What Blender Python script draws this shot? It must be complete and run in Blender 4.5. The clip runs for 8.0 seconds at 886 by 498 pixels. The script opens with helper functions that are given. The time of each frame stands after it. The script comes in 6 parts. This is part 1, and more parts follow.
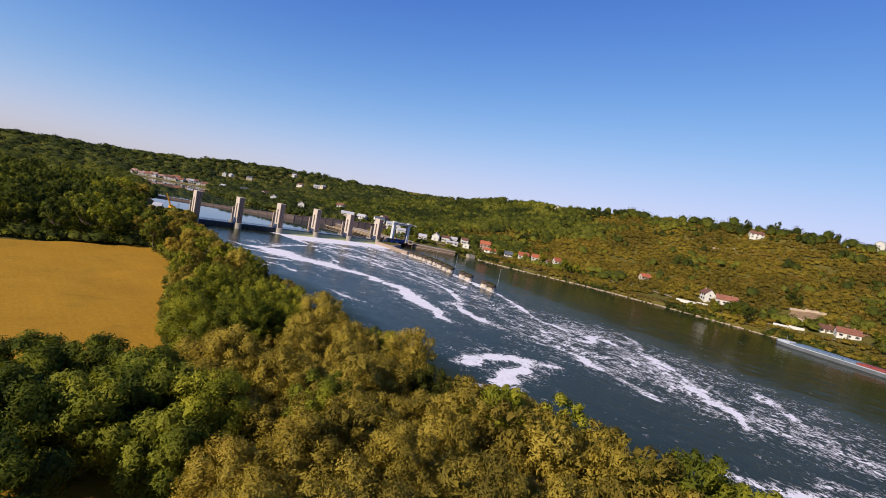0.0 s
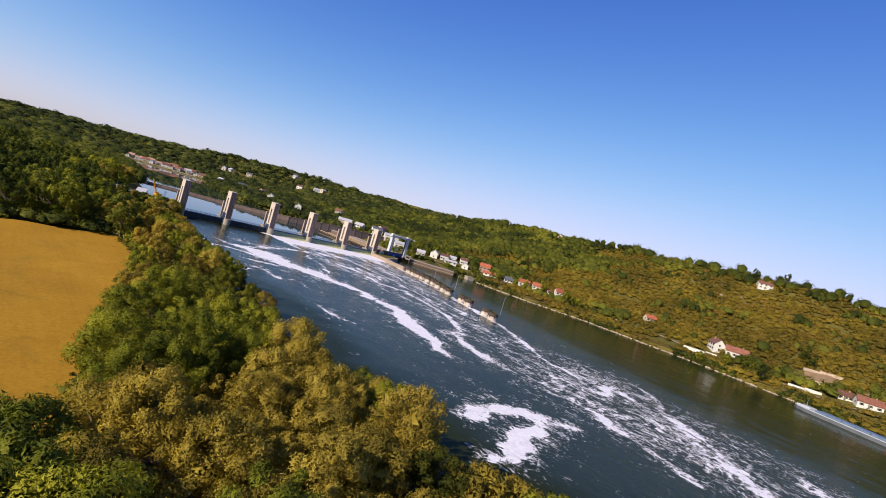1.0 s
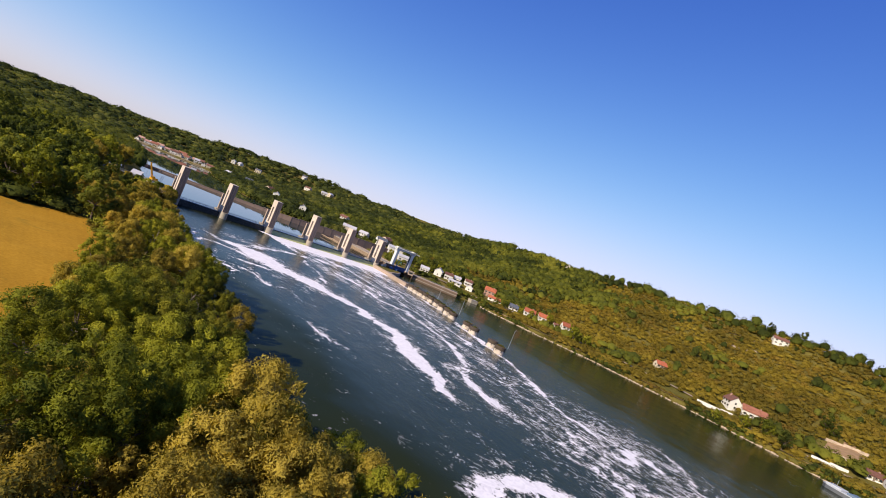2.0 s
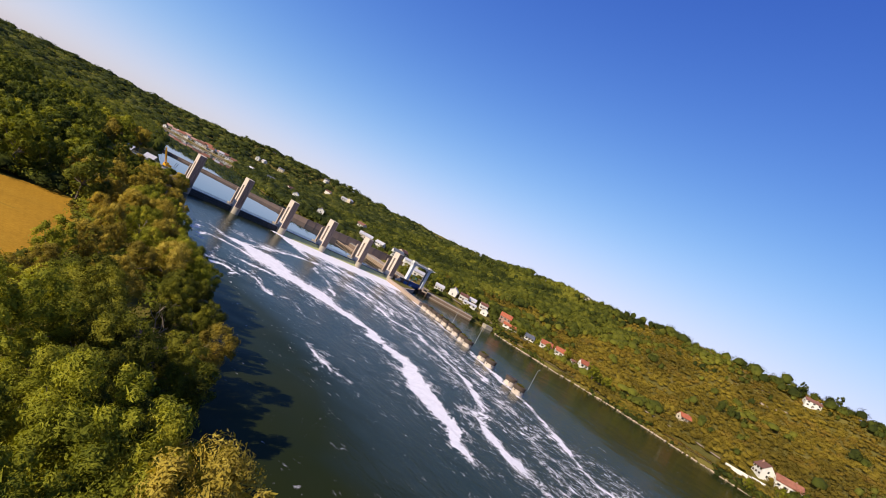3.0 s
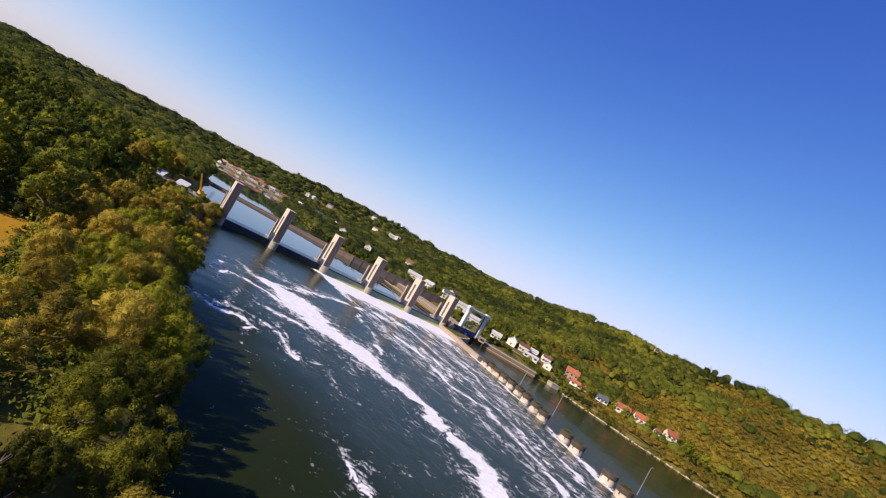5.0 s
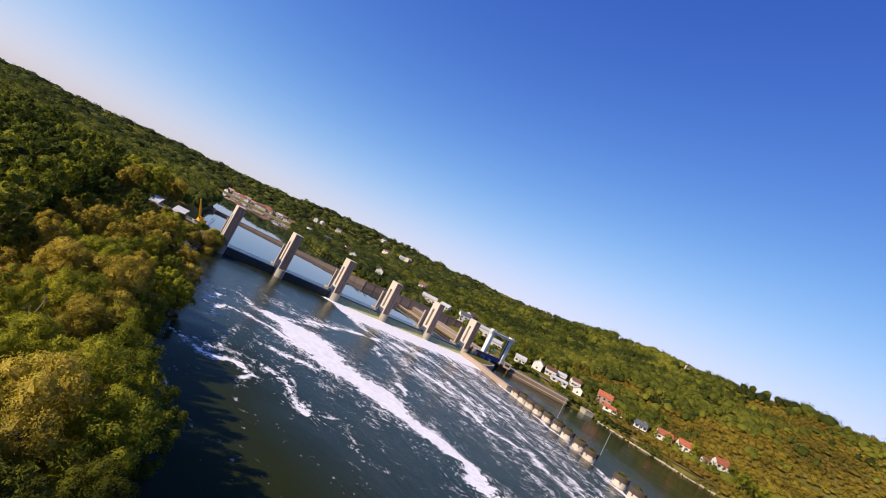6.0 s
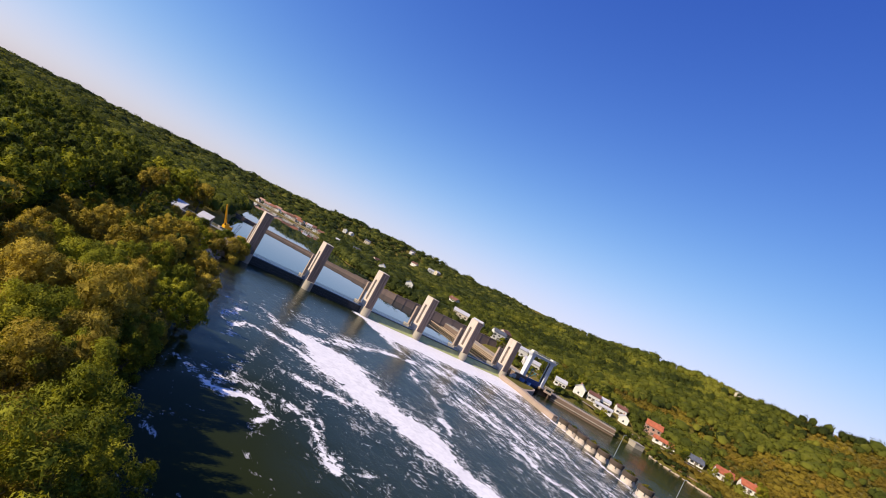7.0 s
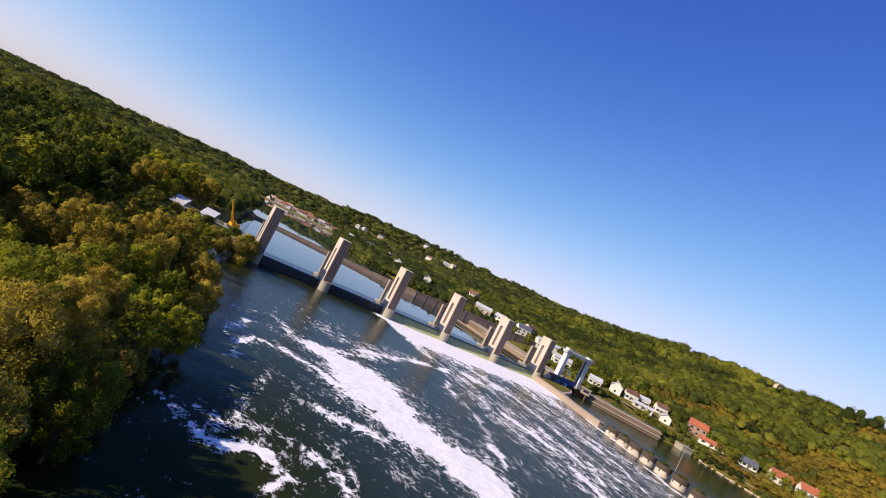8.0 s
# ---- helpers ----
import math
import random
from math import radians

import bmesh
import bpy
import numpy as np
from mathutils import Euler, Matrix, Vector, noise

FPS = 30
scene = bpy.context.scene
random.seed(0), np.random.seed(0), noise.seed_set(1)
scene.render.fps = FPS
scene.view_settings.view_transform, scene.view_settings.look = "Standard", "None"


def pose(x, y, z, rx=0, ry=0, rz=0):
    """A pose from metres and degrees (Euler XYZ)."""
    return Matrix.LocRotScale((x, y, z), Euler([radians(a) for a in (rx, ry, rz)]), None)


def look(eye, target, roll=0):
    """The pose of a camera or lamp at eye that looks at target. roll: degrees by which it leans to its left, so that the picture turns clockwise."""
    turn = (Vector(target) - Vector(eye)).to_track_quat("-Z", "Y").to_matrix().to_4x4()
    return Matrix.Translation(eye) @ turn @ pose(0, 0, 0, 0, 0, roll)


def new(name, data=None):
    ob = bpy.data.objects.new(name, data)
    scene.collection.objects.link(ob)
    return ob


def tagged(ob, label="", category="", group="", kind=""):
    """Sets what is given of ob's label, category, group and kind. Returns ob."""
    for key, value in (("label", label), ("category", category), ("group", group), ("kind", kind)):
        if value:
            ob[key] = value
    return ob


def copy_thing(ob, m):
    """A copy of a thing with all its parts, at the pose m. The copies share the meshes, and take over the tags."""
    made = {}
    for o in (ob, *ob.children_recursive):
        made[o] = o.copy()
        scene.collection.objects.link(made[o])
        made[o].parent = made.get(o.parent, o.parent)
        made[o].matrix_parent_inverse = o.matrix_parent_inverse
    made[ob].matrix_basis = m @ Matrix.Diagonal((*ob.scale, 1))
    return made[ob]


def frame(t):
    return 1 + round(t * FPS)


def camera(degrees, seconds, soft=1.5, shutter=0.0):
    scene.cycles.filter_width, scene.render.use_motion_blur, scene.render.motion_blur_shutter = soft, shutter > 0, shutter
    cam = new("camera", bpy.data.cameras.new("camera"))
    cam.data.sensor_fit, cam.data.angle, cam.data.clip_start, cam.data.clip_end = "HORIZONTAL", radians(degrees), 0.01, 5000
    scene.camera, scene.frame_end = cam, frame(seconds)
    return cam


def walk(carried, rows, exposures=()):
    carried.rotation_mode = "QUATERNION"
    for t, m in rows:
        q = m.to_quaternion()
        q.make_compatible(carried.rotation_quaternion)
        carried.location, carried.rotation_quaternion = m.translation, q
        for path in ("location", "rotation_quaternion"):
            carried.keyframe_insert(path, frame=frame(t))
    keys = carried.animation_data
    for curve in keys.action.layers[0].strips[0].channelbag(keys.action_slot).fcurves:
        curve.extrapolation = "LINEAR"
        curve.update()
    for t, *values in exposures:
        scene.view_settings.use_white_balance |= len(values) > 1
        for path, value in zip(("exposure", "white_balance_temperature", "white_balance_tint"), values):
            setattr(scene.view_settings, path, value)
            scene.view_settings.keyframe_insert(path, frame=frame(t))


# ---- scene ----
# ================= camera and its flight =================
cam = camera(85.5, 8.0, soft=0.8)
PATH = [  # seconds, place, turn about x, y, z
    (0.0, -95.25, -337.20, 36.87, 85.661, -10.665, -43.144),
    (0.5, -89.49, -327.96, 36.47, 86.611, -13.919, -43.646),
    (1.0, -83.64, -318.73, 36.11, 87.735, -16.439, -43.487),
    (1.5, -77.88, -309.58, 35.81, 88.804, -18.837, -43.516),
    (2.0, -72.38, -300.46, 35.57, 89.598, -22.460, -43.152),
    (3.5, -56.71, -272.69, 34.92, 91.005, -30.309, -39.805),
    (4.0, -51.68, -263.06, 34.48, 91.066, -31.267, -37.429),
    (4.5, -46.98, -253.28, 33.83, 91.575, -30.860, -36.158),
    (6.0, -35.20, -223.90, 31.47, 94.266, -27.172, -33.984),
    (6.5, -32.27, -214.28, 30.60, 94.672, -28.289, -32.328),
    (7.0, -29.85, -204.36, 29.64, 94.225, -28.387, -30.533),
    (7.5, -27.60, -194.06, 28.73, 93.303, -27.580, -29.353),
    (8.0, -25.38, -183.60, 27.89, 92.575, -26.772, -28.825),
]
walk(cam, [(t, pose(x, y, z, rx, ry, rz)) for t, x, y, z, rx, ry, rz in PATH],
     exposures=[(0.0, 0.28, 6280, 10), (1.0, 0.40, 6320, 10), (2.0, 0.5, 6500, 10), (8.0, 0.5, 6500, 10)])

# ================= light =================
SUN_FROM = Vector((-0.92, -0.05, 0.54)).normalized()
world = bpy.data.worlds.new("sky")
scene.world = world
world.use_nodes = True
wn, wl = world.node_tree.nodes, world.node_tree.links
sky = wn.new("ShaderNodeTexSky")
sky.sky_type = "NISHITA"
sky.sun_disc = False
sky.sun_elevation = math.asin(SUN_FROM.z)
sky.sun_rotation = math.atan2(SUN_FROM.x, SUN_FROM.y)
sky.altitude, sky.air_density, sky.dust_density, sky.ozone_density = 100, 1.0, 0.25, 2.5
split, join = wn.new("ShaderNodeSeparateColor"), wn.new("ShaderNodeCombineColor")
wl.new(sky.outputs["Color"], split.inputs[0])
for k, (power, gain, most) in enumerate(((1.62, 0.66, 8.0), (1.45, 0.80, 8.3), (0.88, 2.46, 13.0))):  # a clear, deep blue sky that pales to lavender
    value = split.outputs[k]
    for op, number in (("POWER", power), ("MULTIPLY", gain)):
        q = wn.new("ShaderNodeMath")
        q.operation, q.inputs[1].default_value = op, number
        wl.new(value, q.inputs[0])
        value = q.outputs[0]
    steps = [value]  # value / sqrt(1 + (value / most) ** 2)
    for op, number in (("MULTIPLY", 1 / most), ("POWER", 2.0), ("ADD", 1.0), ("POWER", 0.5)):
        q = wn.new("ShaderNodeMath")
        q.operation, q.inputs[1].default_value = op, number
        wl.new(steps[-1], q.inputs[0])
        steps.append(q.outputs[0])
    q = wn.new("ShaderNodeMath")
    q.operation = "DIVIDE"
    wl.new(value, q.inputs[0])
    wl.new(steps[-1], q.inputs[1])
    wl.new(q.outputs[0], join.inputs[k])
wl.new(join.outputs[0], wn["Background"].inputs["Color"])
wn["Background"].inputs["Strength"].default_value = 0.073
sun_data = bpy.data.lights.new("sun", "SUN")
sun_data.energy, sun_data.angle, sun_data.color = 5.0, radians(0.53), (1.0, 0.86, 0.66)
sun = new("sun", sun_data)
sun.matrix_world = look(SUN_FROM * 100, (0, 0, 0))

# ================= materials =================
def material(name, build):
    m = bpy.data.materials.new(name)
    m.use_nodes = True
    t = m.node_tree
    build(t, t.nodes["Principled BSDF"])
    return m


def node(t, kind, **values):
    n = t.nodes.new("ShaderNode" + kind)
    for k, v in values.items():
        if k in n.inputs:
            n.inputs[k].default_value = v
    return n


def coords(t, scale=(1, 1, 1), turn=0.0, space="Object"):
    c = t.nodes.new("ShaderNodeTexCoord")
    m = t.nodes.new("ShaderNodeMapping")
    m.inputs["Scale"].default_value = scale
    m.inputs["Rotation"].default_value = (0, 0, turn)
    if space == "World":
        g = t.nodes.new("ShaderNodeNewGeometry")
        t.links.new(g.outputs["Position"], m.inputs["Vector"])
    else:
        t.links.new(c.outputs[space], m.inputs["Vector"])
    return m.outputs["Vector"]


def noisy(t, vec, scale, detail=4.0, rough=0.6, warp=0.0):
    n = node(t, "TexNoise", Scale=scale, Detail=detail, Roughness=rough, Distortion=warp)
    t.links.new(vec, n.inputs["Vector"])
    return n.outputs["Fac"]


def ramp(t, fac, stops):
    r = t.nodes.new("ShaderNodeValToRGB")
    el = r.color_ramp.elements
    while len(el) < len(stops):
        el.new(0.5)
    for e, (p, c) in zip(el, stops):
        e.position = p
        e.color = (*c, 1) if len(c) == 3 else c
    t.links.new(fac, r.inputs["Fac"])
    return r.outputs["Color"]


def mixed(t, fac, a, b, mode="MIX"):
    m = t.nodes.new("ShaderNodeMix")
    m.data_type, m.blend_type = "RGBA", mode
    for sock, v in ((m.inputs[0], fac), (m.inputs[6], a), (m.inputs[7], b)):
        if hasattr(v, "links"):
            t.links.new(v, sock)
        elif isinstance(v, (int, float)):
            sock.default_value = v
        else:
            sock.default_value = (*v, 1)
    return m.outputs[2]


def calc(t, op, a, b=0.0, clamp=False):
    m = t.nodes.new("ShaderNodeMath")
    m.operation, m.use_clamp = op, clamp
    for sock, v in ((m.inputs[0], a), (m.inputs[1], b)):
        if hasattr(v, "links"):
            t.links.new(v, sock)
        else:
            sock.default_value = v
    return m.outputs[0]


def bump(t, p, height, strength=0.4, distance=0.05):
    b = node(t, "Bump", Strength=strength, Distance=distance)
    t.links.new(height, b.inputs["Height"])
    t.links.new(b.outputs["Normal"], p.inputs["Normal"])
    return b


def plain(name, colour, rough=0.7, metal=0.0, vary=0.25, scale=0.8, fine=6.0, relief=0.3, random_by=0.0):
    """A surface with grain and broad stains round one base colour."""
    def build(t, p):
        v = coords(t, space="World")
        big = noisy(t, v, scale, 5)
        small = noisy(t, v, fine, 3)
        lo = tuple(c * (1 - vary) for c in colour)
        hi = tuple(min(1, c * (1 + vary)) for c in colour)
        c = ramp(t, big, [(0.3, lo), (0.7, hi)])
        c = mixed(t, 0.35, c, ramp(t, small, [(0.3, lo), (0.75, hi)]))
        if random_by:
            o = t.nodes.new("ShaderNodeObjectInfo")
            f = calc(t, "MULTIPLY_ADD", o.outputs["Random"], random_by)
            f.node.inputs[2].default_value = 1 - random_by / 2
            c = mixed(t, 1.0, c, f, "MULTIPLY")
        t.links.new(c, p.inputs["Base Color"])
        p.inputs["Roughness"].default_value = rough
        p.inputs["Metallic"].default_value = metal
        bump(t, p, small, relief, 0.03)
    return material(name, build)


def concrete_build(base, stain, streak=0.5):
    def build(t, p):
        v = coords(t, space="World")
        down = coords(t, (1.6, 1.6, 0.12), space="World")
        big = noisy(t, v, 0.35, 5)
        runs = noisy(t, down, 1.0, 5, 0.7)
        grain = noisy(t, v, 9.0, 4)
        c = ramp(t, big, [(0.3, tuple(x * 0.82 for x in base)), (0.7, base)])
        f = ramp(t, runs, [(0.48, (0, 0, 0)), (0.72, (1, 1, 1))])
        c = mixed(t, calc(t, "MULTIPLY", f, streak), c, stain)
        c = mixed(t, 0.25, c, ramp(t, grain, [(0.3, tuple(x * 0.7 for x in base)), (0.7, tuple(min(1, x * 1.1) for x in base))]))
        t.links.new(c, p.inputs["Base Color"])
        p.inputs["Roughness"].default_value = 0.85
        bump(t, p, grain, 0.5, 0.03)
    return build


def leaf_build(dark, mid, light, autumn=None, spread=0.5, patch=0.22, fleck=0.24, mottle=6.0, tone=0.0, contrast=1.0):
    """Leaves: tint by clump, by tree, by crown (the mesh's own "tone") and a fine mottle of single leaves."""
    def build(t, p):
        v = coords(t, space="World")
        o = t.nodes.new("ShaderNodeObjectInfo")
        g = t.nodes.new("ShaderNodeNewGeometry")
        clump = noisy(t, v, patch, 2, 0.5)
        f = calc(t, "MULTIPLY", g.outputs["Random Per Island"], fleck)
        f = calc(t, "ADD", f, calc(t, "MULTIPLY", calc(t, "SUBTRACT", clump, 0.26), 1.7))
        f = calc(t, "ADD", f, calc(t, "MULTIPLY", calc(t, "SUBTRACT", o.outputs["Random"], 0.5), spread))
        if tone:
            crown = t.nodes.new("ShaderNodeAttribute")
            crown.attribute_name = "tone"
            f = calc(t, "ADD", f, calc(t, "MULTIPLY", calc(t, "SUBTRACT", crown.outputs["Fac"], 0.5), tone))
        c = ramp(t, f, [(0.22, dark), (0.55, mid), (0.9, light)])
        if autumn:
            a = noisy(t, v, 0.045, 3)
            c = mixed(t, calc(t, "MULTIPLY", ramp(t, a, [(0.52, (0, 0, 0)), (0.68, (1, 1, 1))]), 0.6), c, autumn)
        fine = noisy(t, v, mottle, 3, 0.7)
        c = mixed(t, 1.0, c, ramp(t, fine, [(q, (1 + contrast * w,) * 3) for q, w in ((0.32, -0.45), (0.5, 0.1), (0.68, 0.35))]), "MULTIPLY")
        t.links.new(c, p.inputs["Base Color"])
        p.inputs["Roughness"].default_value = 0.7
        p.inputs["Specular IOR Level"].default_value = 0.07
        bump(t, p, fine, 0.7, 0.5 / mottle)
        tr = t.nodes.new("ShaderNodeBsdfTranslucent")
        t.links.new(mixed(t, 1.0, c, (1.3, 1.25, 0.55), "MULTIPLY"), tr.inputs["Color"])
        mx = t.nodes.new("ShaderNodeMixShader")
        mx.inputs[0].default_value = 0.36
        t.links.new(p.outputs[0], mx.inputs[1])
        t.links.new(tr.outputs[0], mx.inputs[2])
        t.links.new(mx.outputs[0], t.nodes["Material Output"].inputs["Surface"])
    return build


def water_build(deep, ripple, foamy):
    def build(t, p):
        flow = coords(t, (1.0, 0.45, 1.0), space="World")
        v = coords(t, space="World")
        waves = noisy(t, flow, 0.55, 5, 0.65, 0.4)
        small = noisy(t, v, 2.2, 3, 0.6)
        h = calc(t, "ADD", calc(t, "MULTIPLY", waves, 1.0), calc(t, "MULTIPLY", small, 0.28))
        tint = noisy(t, v, 0.02, 3)
        base = ramp(t, tint, [(0.35, deep[0]), (0.65, deep[1])])
        p.inputs["IOR"].default_value = 1.33
        p.inputs["Specular IOR Level"].default_value = 0.26 if foamy else 0.5
        if foamy:
            a = t.nodes.new("ShaderNodeAttribute")
            a.attribute_name = "foam"
            drift = coords(t, (0.20, 0.055, 1.0), -0.20, "World")
            run = t.nodes.new("ShaderNodeAttribute")
            run.attribute_name = "run"
            lobe = noisy(t, v, 0.16, 4, 0.5, 1.8)
            torn = noisy(t, v, 0.50, 5, 0.58, 1.6)
            strand = noisy(t, drift, 1.0, 5, 0.58, 0.8)
            speck = noisy(t, v, 2.4, 4, 0.6, 0.6)
            f = calc(t, "ADD", a.outputs["Fac"], calc(t, "MULTIPLY", calc(t, "SUBTRACT", lobe, 0.5), 1.0))
            f = calc(t, "ADD", f, calc(t, "MULTIPLY", calc(t, "SUBTRACT", torn, 0.5), 1.3))
            f = calc(t, "ADD", f, calc(t, "MULTIPLY", calc(t, "SUBTRACT", strand, 0.5), calc(t, "ADD", calc(t, "MULTIPLY", run.outputs["Fac"], 1.05), 0.4)))
            solid = ramp(t, f, [(0.70, (0, 0, 0)), (0.80, (1, 1, 1))])
            # flecks and a loose net of bubbles round the thicker foam
            fleck = ramp(t, speck, [(0.57, (0, 0, 0)), (0.62, (1, 1, 1))])
            fleck = calc(t, "MULTIPLY", fleck, ramp(t, f, [(0.50, (0, 0, 0)), (0.66, (1, 1, 1))]))
            warp = t.nodes.new("ShaderNodeVectorMath")
            warp.operation = "ADD"
            t.links.new(v, warp.inputs[0])
            wob = node(t, "TexNoise", Scale=0.7, Detail=4.0)
            t.links.new(v, wob.inputs["Vector"])
            wide = t.nodes.new("ShaderNodeVectorMath")
            wide.operation = "SCALE"
            wide.inputs["Scale"].default_value = 2.2
            t.links.new(wob.outputs["Color"], wide.inputs[0])
            t.links.new(wide.outputs[0], warp.inputs[1])
            cell = node(t, "TexVoronoi", Scale=0.95)
            cell.feature = "DISTANCE_TO_EDGE"
            t.links.new(warp.outputs[0], cell.inputs["Vector"])
            net = ramp(t, cell.outputs["Distance"], [(0.03, (1, 1, 1)), (0.11, (0, 0, 0))])
            net = calc(t, "MULTIPLY", net, ramp(t, f, [(0.46, (0, 0, 0)), (0.66, (0.9, 0.9, 0.9))]))
            net = calc(t, "MULTIPLY", net, ramp(t, torn, [(0.42, (0, 0, 0)), (0.54, (1, 1, 1))]))
            k = calc(t, "MAXIMUM", solid, calc(t, "MAXIMUM", fleck, net))
            # thin torn threads of foam drifting off the thick streaks
            stretch = coords(t, (1.0, 0.42, 1.0), -0.20, "World")
            for scale, wide_by in ((0.10, 0.016), (0.24, 0.022)):
                ridge = calc(t, "ABSOLUTE", calc(t, "SUBTRACT", noisy(t, stretch, scale, 6, 0.6, 1.8), 0.5), 0.0)
                thread = ramp(t, ridge, [(0.0, (0.9, 0.9, 0.9)), (wide_by, (0, 0, 0))])
                thread = calc(t, "MULTIPLY", thread, ramp(t, f, [(0.26, (0, 0, 0)), (0.54, (1, 1, 1))]))
                thread = calc(t, "MULTIPLY", thread, ramp(t, torn, [(0.42, (0, 0, 0)), (0.54, (1, 1, 1))]))
                k = calc(t, "MAXIMUM", k, thread)
            white = ramp(t, torn, [(0.25, (0.60, 0.57, 0.60)), (0.6, (0.80, 0.765, 0.785))])
            base = mixed(t, k, base, white)
            t.links.new(calc(t, "MULTIPLY_ADD", k, 0.62), p.inputs["Roughness"])
            p.inputs["Roughness"].links[0].from_node.inputs[2].default_value = 0.14
            h = calc(t, "ADD", calc(t, "MULTIPLY", h, calc(t, "SUBTRACT", 1.0, calc(t, "MULTIPLY", k, 0.8))), calc(t, "MULTIPLY", k, 0.30))
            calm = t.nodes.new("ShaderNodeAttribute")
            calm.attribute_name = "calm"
        else:
            p.inputs["Roughness"].default_value = 0.02
        t.links.new(base, p.inputs["Base Color"])
        b = bump(t, p, h, ripple, 0.35)
        if foamy:  # smoother along the banks; gloss lowered there to imitate shade on the water
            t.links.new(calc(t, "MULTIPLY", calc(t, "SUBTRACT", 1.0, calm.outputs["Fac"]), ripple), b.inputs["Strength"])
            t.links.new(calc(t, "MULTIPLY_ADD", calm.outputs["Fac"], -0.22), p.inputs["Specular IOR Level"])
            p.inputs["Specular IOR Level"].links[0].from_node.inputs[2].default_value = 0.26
    return build


def ground_build(t, p):
    v = coords(t, space="World")
    a = noisy(t, v, 0.05, 5)
    b = noisy(t, v, 0.6, 5, 0.7)
    c = ramp(t, a, [(0.35, (0.085, 0.080, 0.016)), (0.55, (0.150, 0.120, 0.026)), (0.7, (0.20, 0.145, 0.052))])
    c = mixed(t, 0.5, c, ramp(t, b, [(0.3, (0.060, 0.058, 0.013)), (0.7, (0.18, 0.138, 0.038))]))
    t.links.new(c, p.inputs["Base Color"])
    p.inputs["Roughness"].default_value = 1.0
    p.inputs["Specular IOR Level"].default_value = 0.05
    bump(t, p, b, 0.6, 0.3)


def field_build(t, p):
    v = coords(t, space="World")
    rows = coords(t, (1.1, 0.04, 1), radians(-17), "World")
    big = noisy(t, v, 0.05, 6, 0.65, 0.8)
    line = noisy(t, rows, 1.0, 4, 0.6)
    fine = noisy(t, v, 1.6, 6, 0.75)
    c = ramp(t, big, [(0.3, (0.27, 0.135, 0.012)), (0.5, (0.36, 0.185, 0.015)), (0.72, (0.44, 0.24, 0.024))])
    c = mixed(t, 0.30, c, ramp(t, line, [(0.3, (0.24, 0.112, 0.010)), (0.7, (0.44, 0.23, 0.022))]))
    c = mixed(t, 0.5, c, ramp(t, fine, [(0.3, (0.22, 0.115, 0.012)), (0.7, (0.48, 0.262, 0.030))]))
    weedy = noisy(t, v, 0.11, 6, 0.7, 1.2)
    c = mixed(t, calc(t, "MULTIPLY", ramp(t, weedy, [(0.56, (0, 0, 0)), (0.70, (1, 1, 1))]), 0.45), c, (0.20, 0.135, 0.020))
    t.links.new(c, p.inputs["Base Color"])
    p.inputs["Roughness"].default_value = 1.0
    p.inputs["Specular IOR Level"].default_value = 0.05
    bump(t, p, fine, 0.35, 0.12)


def tile_build(colour):
    def build(t, p):
        v = coords(t)
        w = node(t, "TexWave", Scale=1.6, Distortion=0.6)
        t.links.new(v, w.inputs["Vector"])
        n = noisy(t, v, 0.9, 5)
        o = t.nodes.new("ShaderNodeObjectInfo")
        c = ramp(t, n, [(0.3, tuple(x * 0.65 for x in colour)), (0.7, tuple(min(1, x * 1.25) for x in colour))])
        f = calc(t, "MULTIPLY_ADD", o.outputs["Random"], 0.4)
        f.node.inputs[2].default_value = 0.8
        c = mixed(t, 1.0, c, f, "MULTIPLY")
        t.links.new(c, p.inputs["Base Color"])
        p.inputs["Roughness"].default_value = 0.8
        bump(t, p, w.outputs["Fac"], 0.5, 0.05)
    return build


M_GROUND = material("grass_and_soil", ground_build)
M_FIELD = material("stubble", field_build)
M_RIVER = material("river_water", water_build(((0.013, 0.019, 0.005), (0.019, 0.023, 0.005)), 0.55, True))
M_POOL = material("pool_water", water_build(((0.010, 0.024, 0.026), (0.014, 0.030, 0.028)), 0.006, False))
M_APRON = plain("sliding_water", (0.36, 0.38, 0.16), 0.35, 0, 0.3, 0.5, 4.0, 0.5)
M_CONCRETE = material("pale_concrete", concrete_build((0.55, 0.46, 0.385), (0.25, 0.18, 0.13), 0.6))
M_FACE = material("brown_stained_face", concrete_build((0.225, 0.165, 0.138), (0.095, 0.068, 0.052), 0.85))
M_CONCRETE_BROWN = material("weathered_concrete", concrete_build((0.36, 0.27, 0.21), (0.15, 0.10, 0.075), 0.6))
M_QUAY = material("quay_concrete", concrete_build((0.35, 0.304, 0.243), (0.152, 0.122, 0.0836), 0.6))
M_WALL_BROWN = material("brown_quay_wall", concrete_build((0.21, 0.146, 0.12), (0.115, 0.08, 0.065), 0.5))
M_LOCK = material("dark_brown_lock_wall", concrete_build((0.16, 0.105, 0.075), (0.075, 0.05, 0.036), 0.6))
M_GROVE = material("hillside_tree_leaves", leaf_build((0.070, 0.080, 0.013), (0.132, 0.137, 0.018), (0.215, 0.205, 0.027), None, 0.0, 0.025, 0.05, 1.4, 0.55, 0.4))
M_CAP = plain("dark_wet_timber", (0.057, 0.0395, 0.0274), 0.85, 0, 0.4, 0.8, 5.0, 0.5)
M_TIMBER = plain("weathered_timber", (0.30, 0.215, 0.135), 0.85, 0, 0.3, 0.6, 5.0, 0.5)
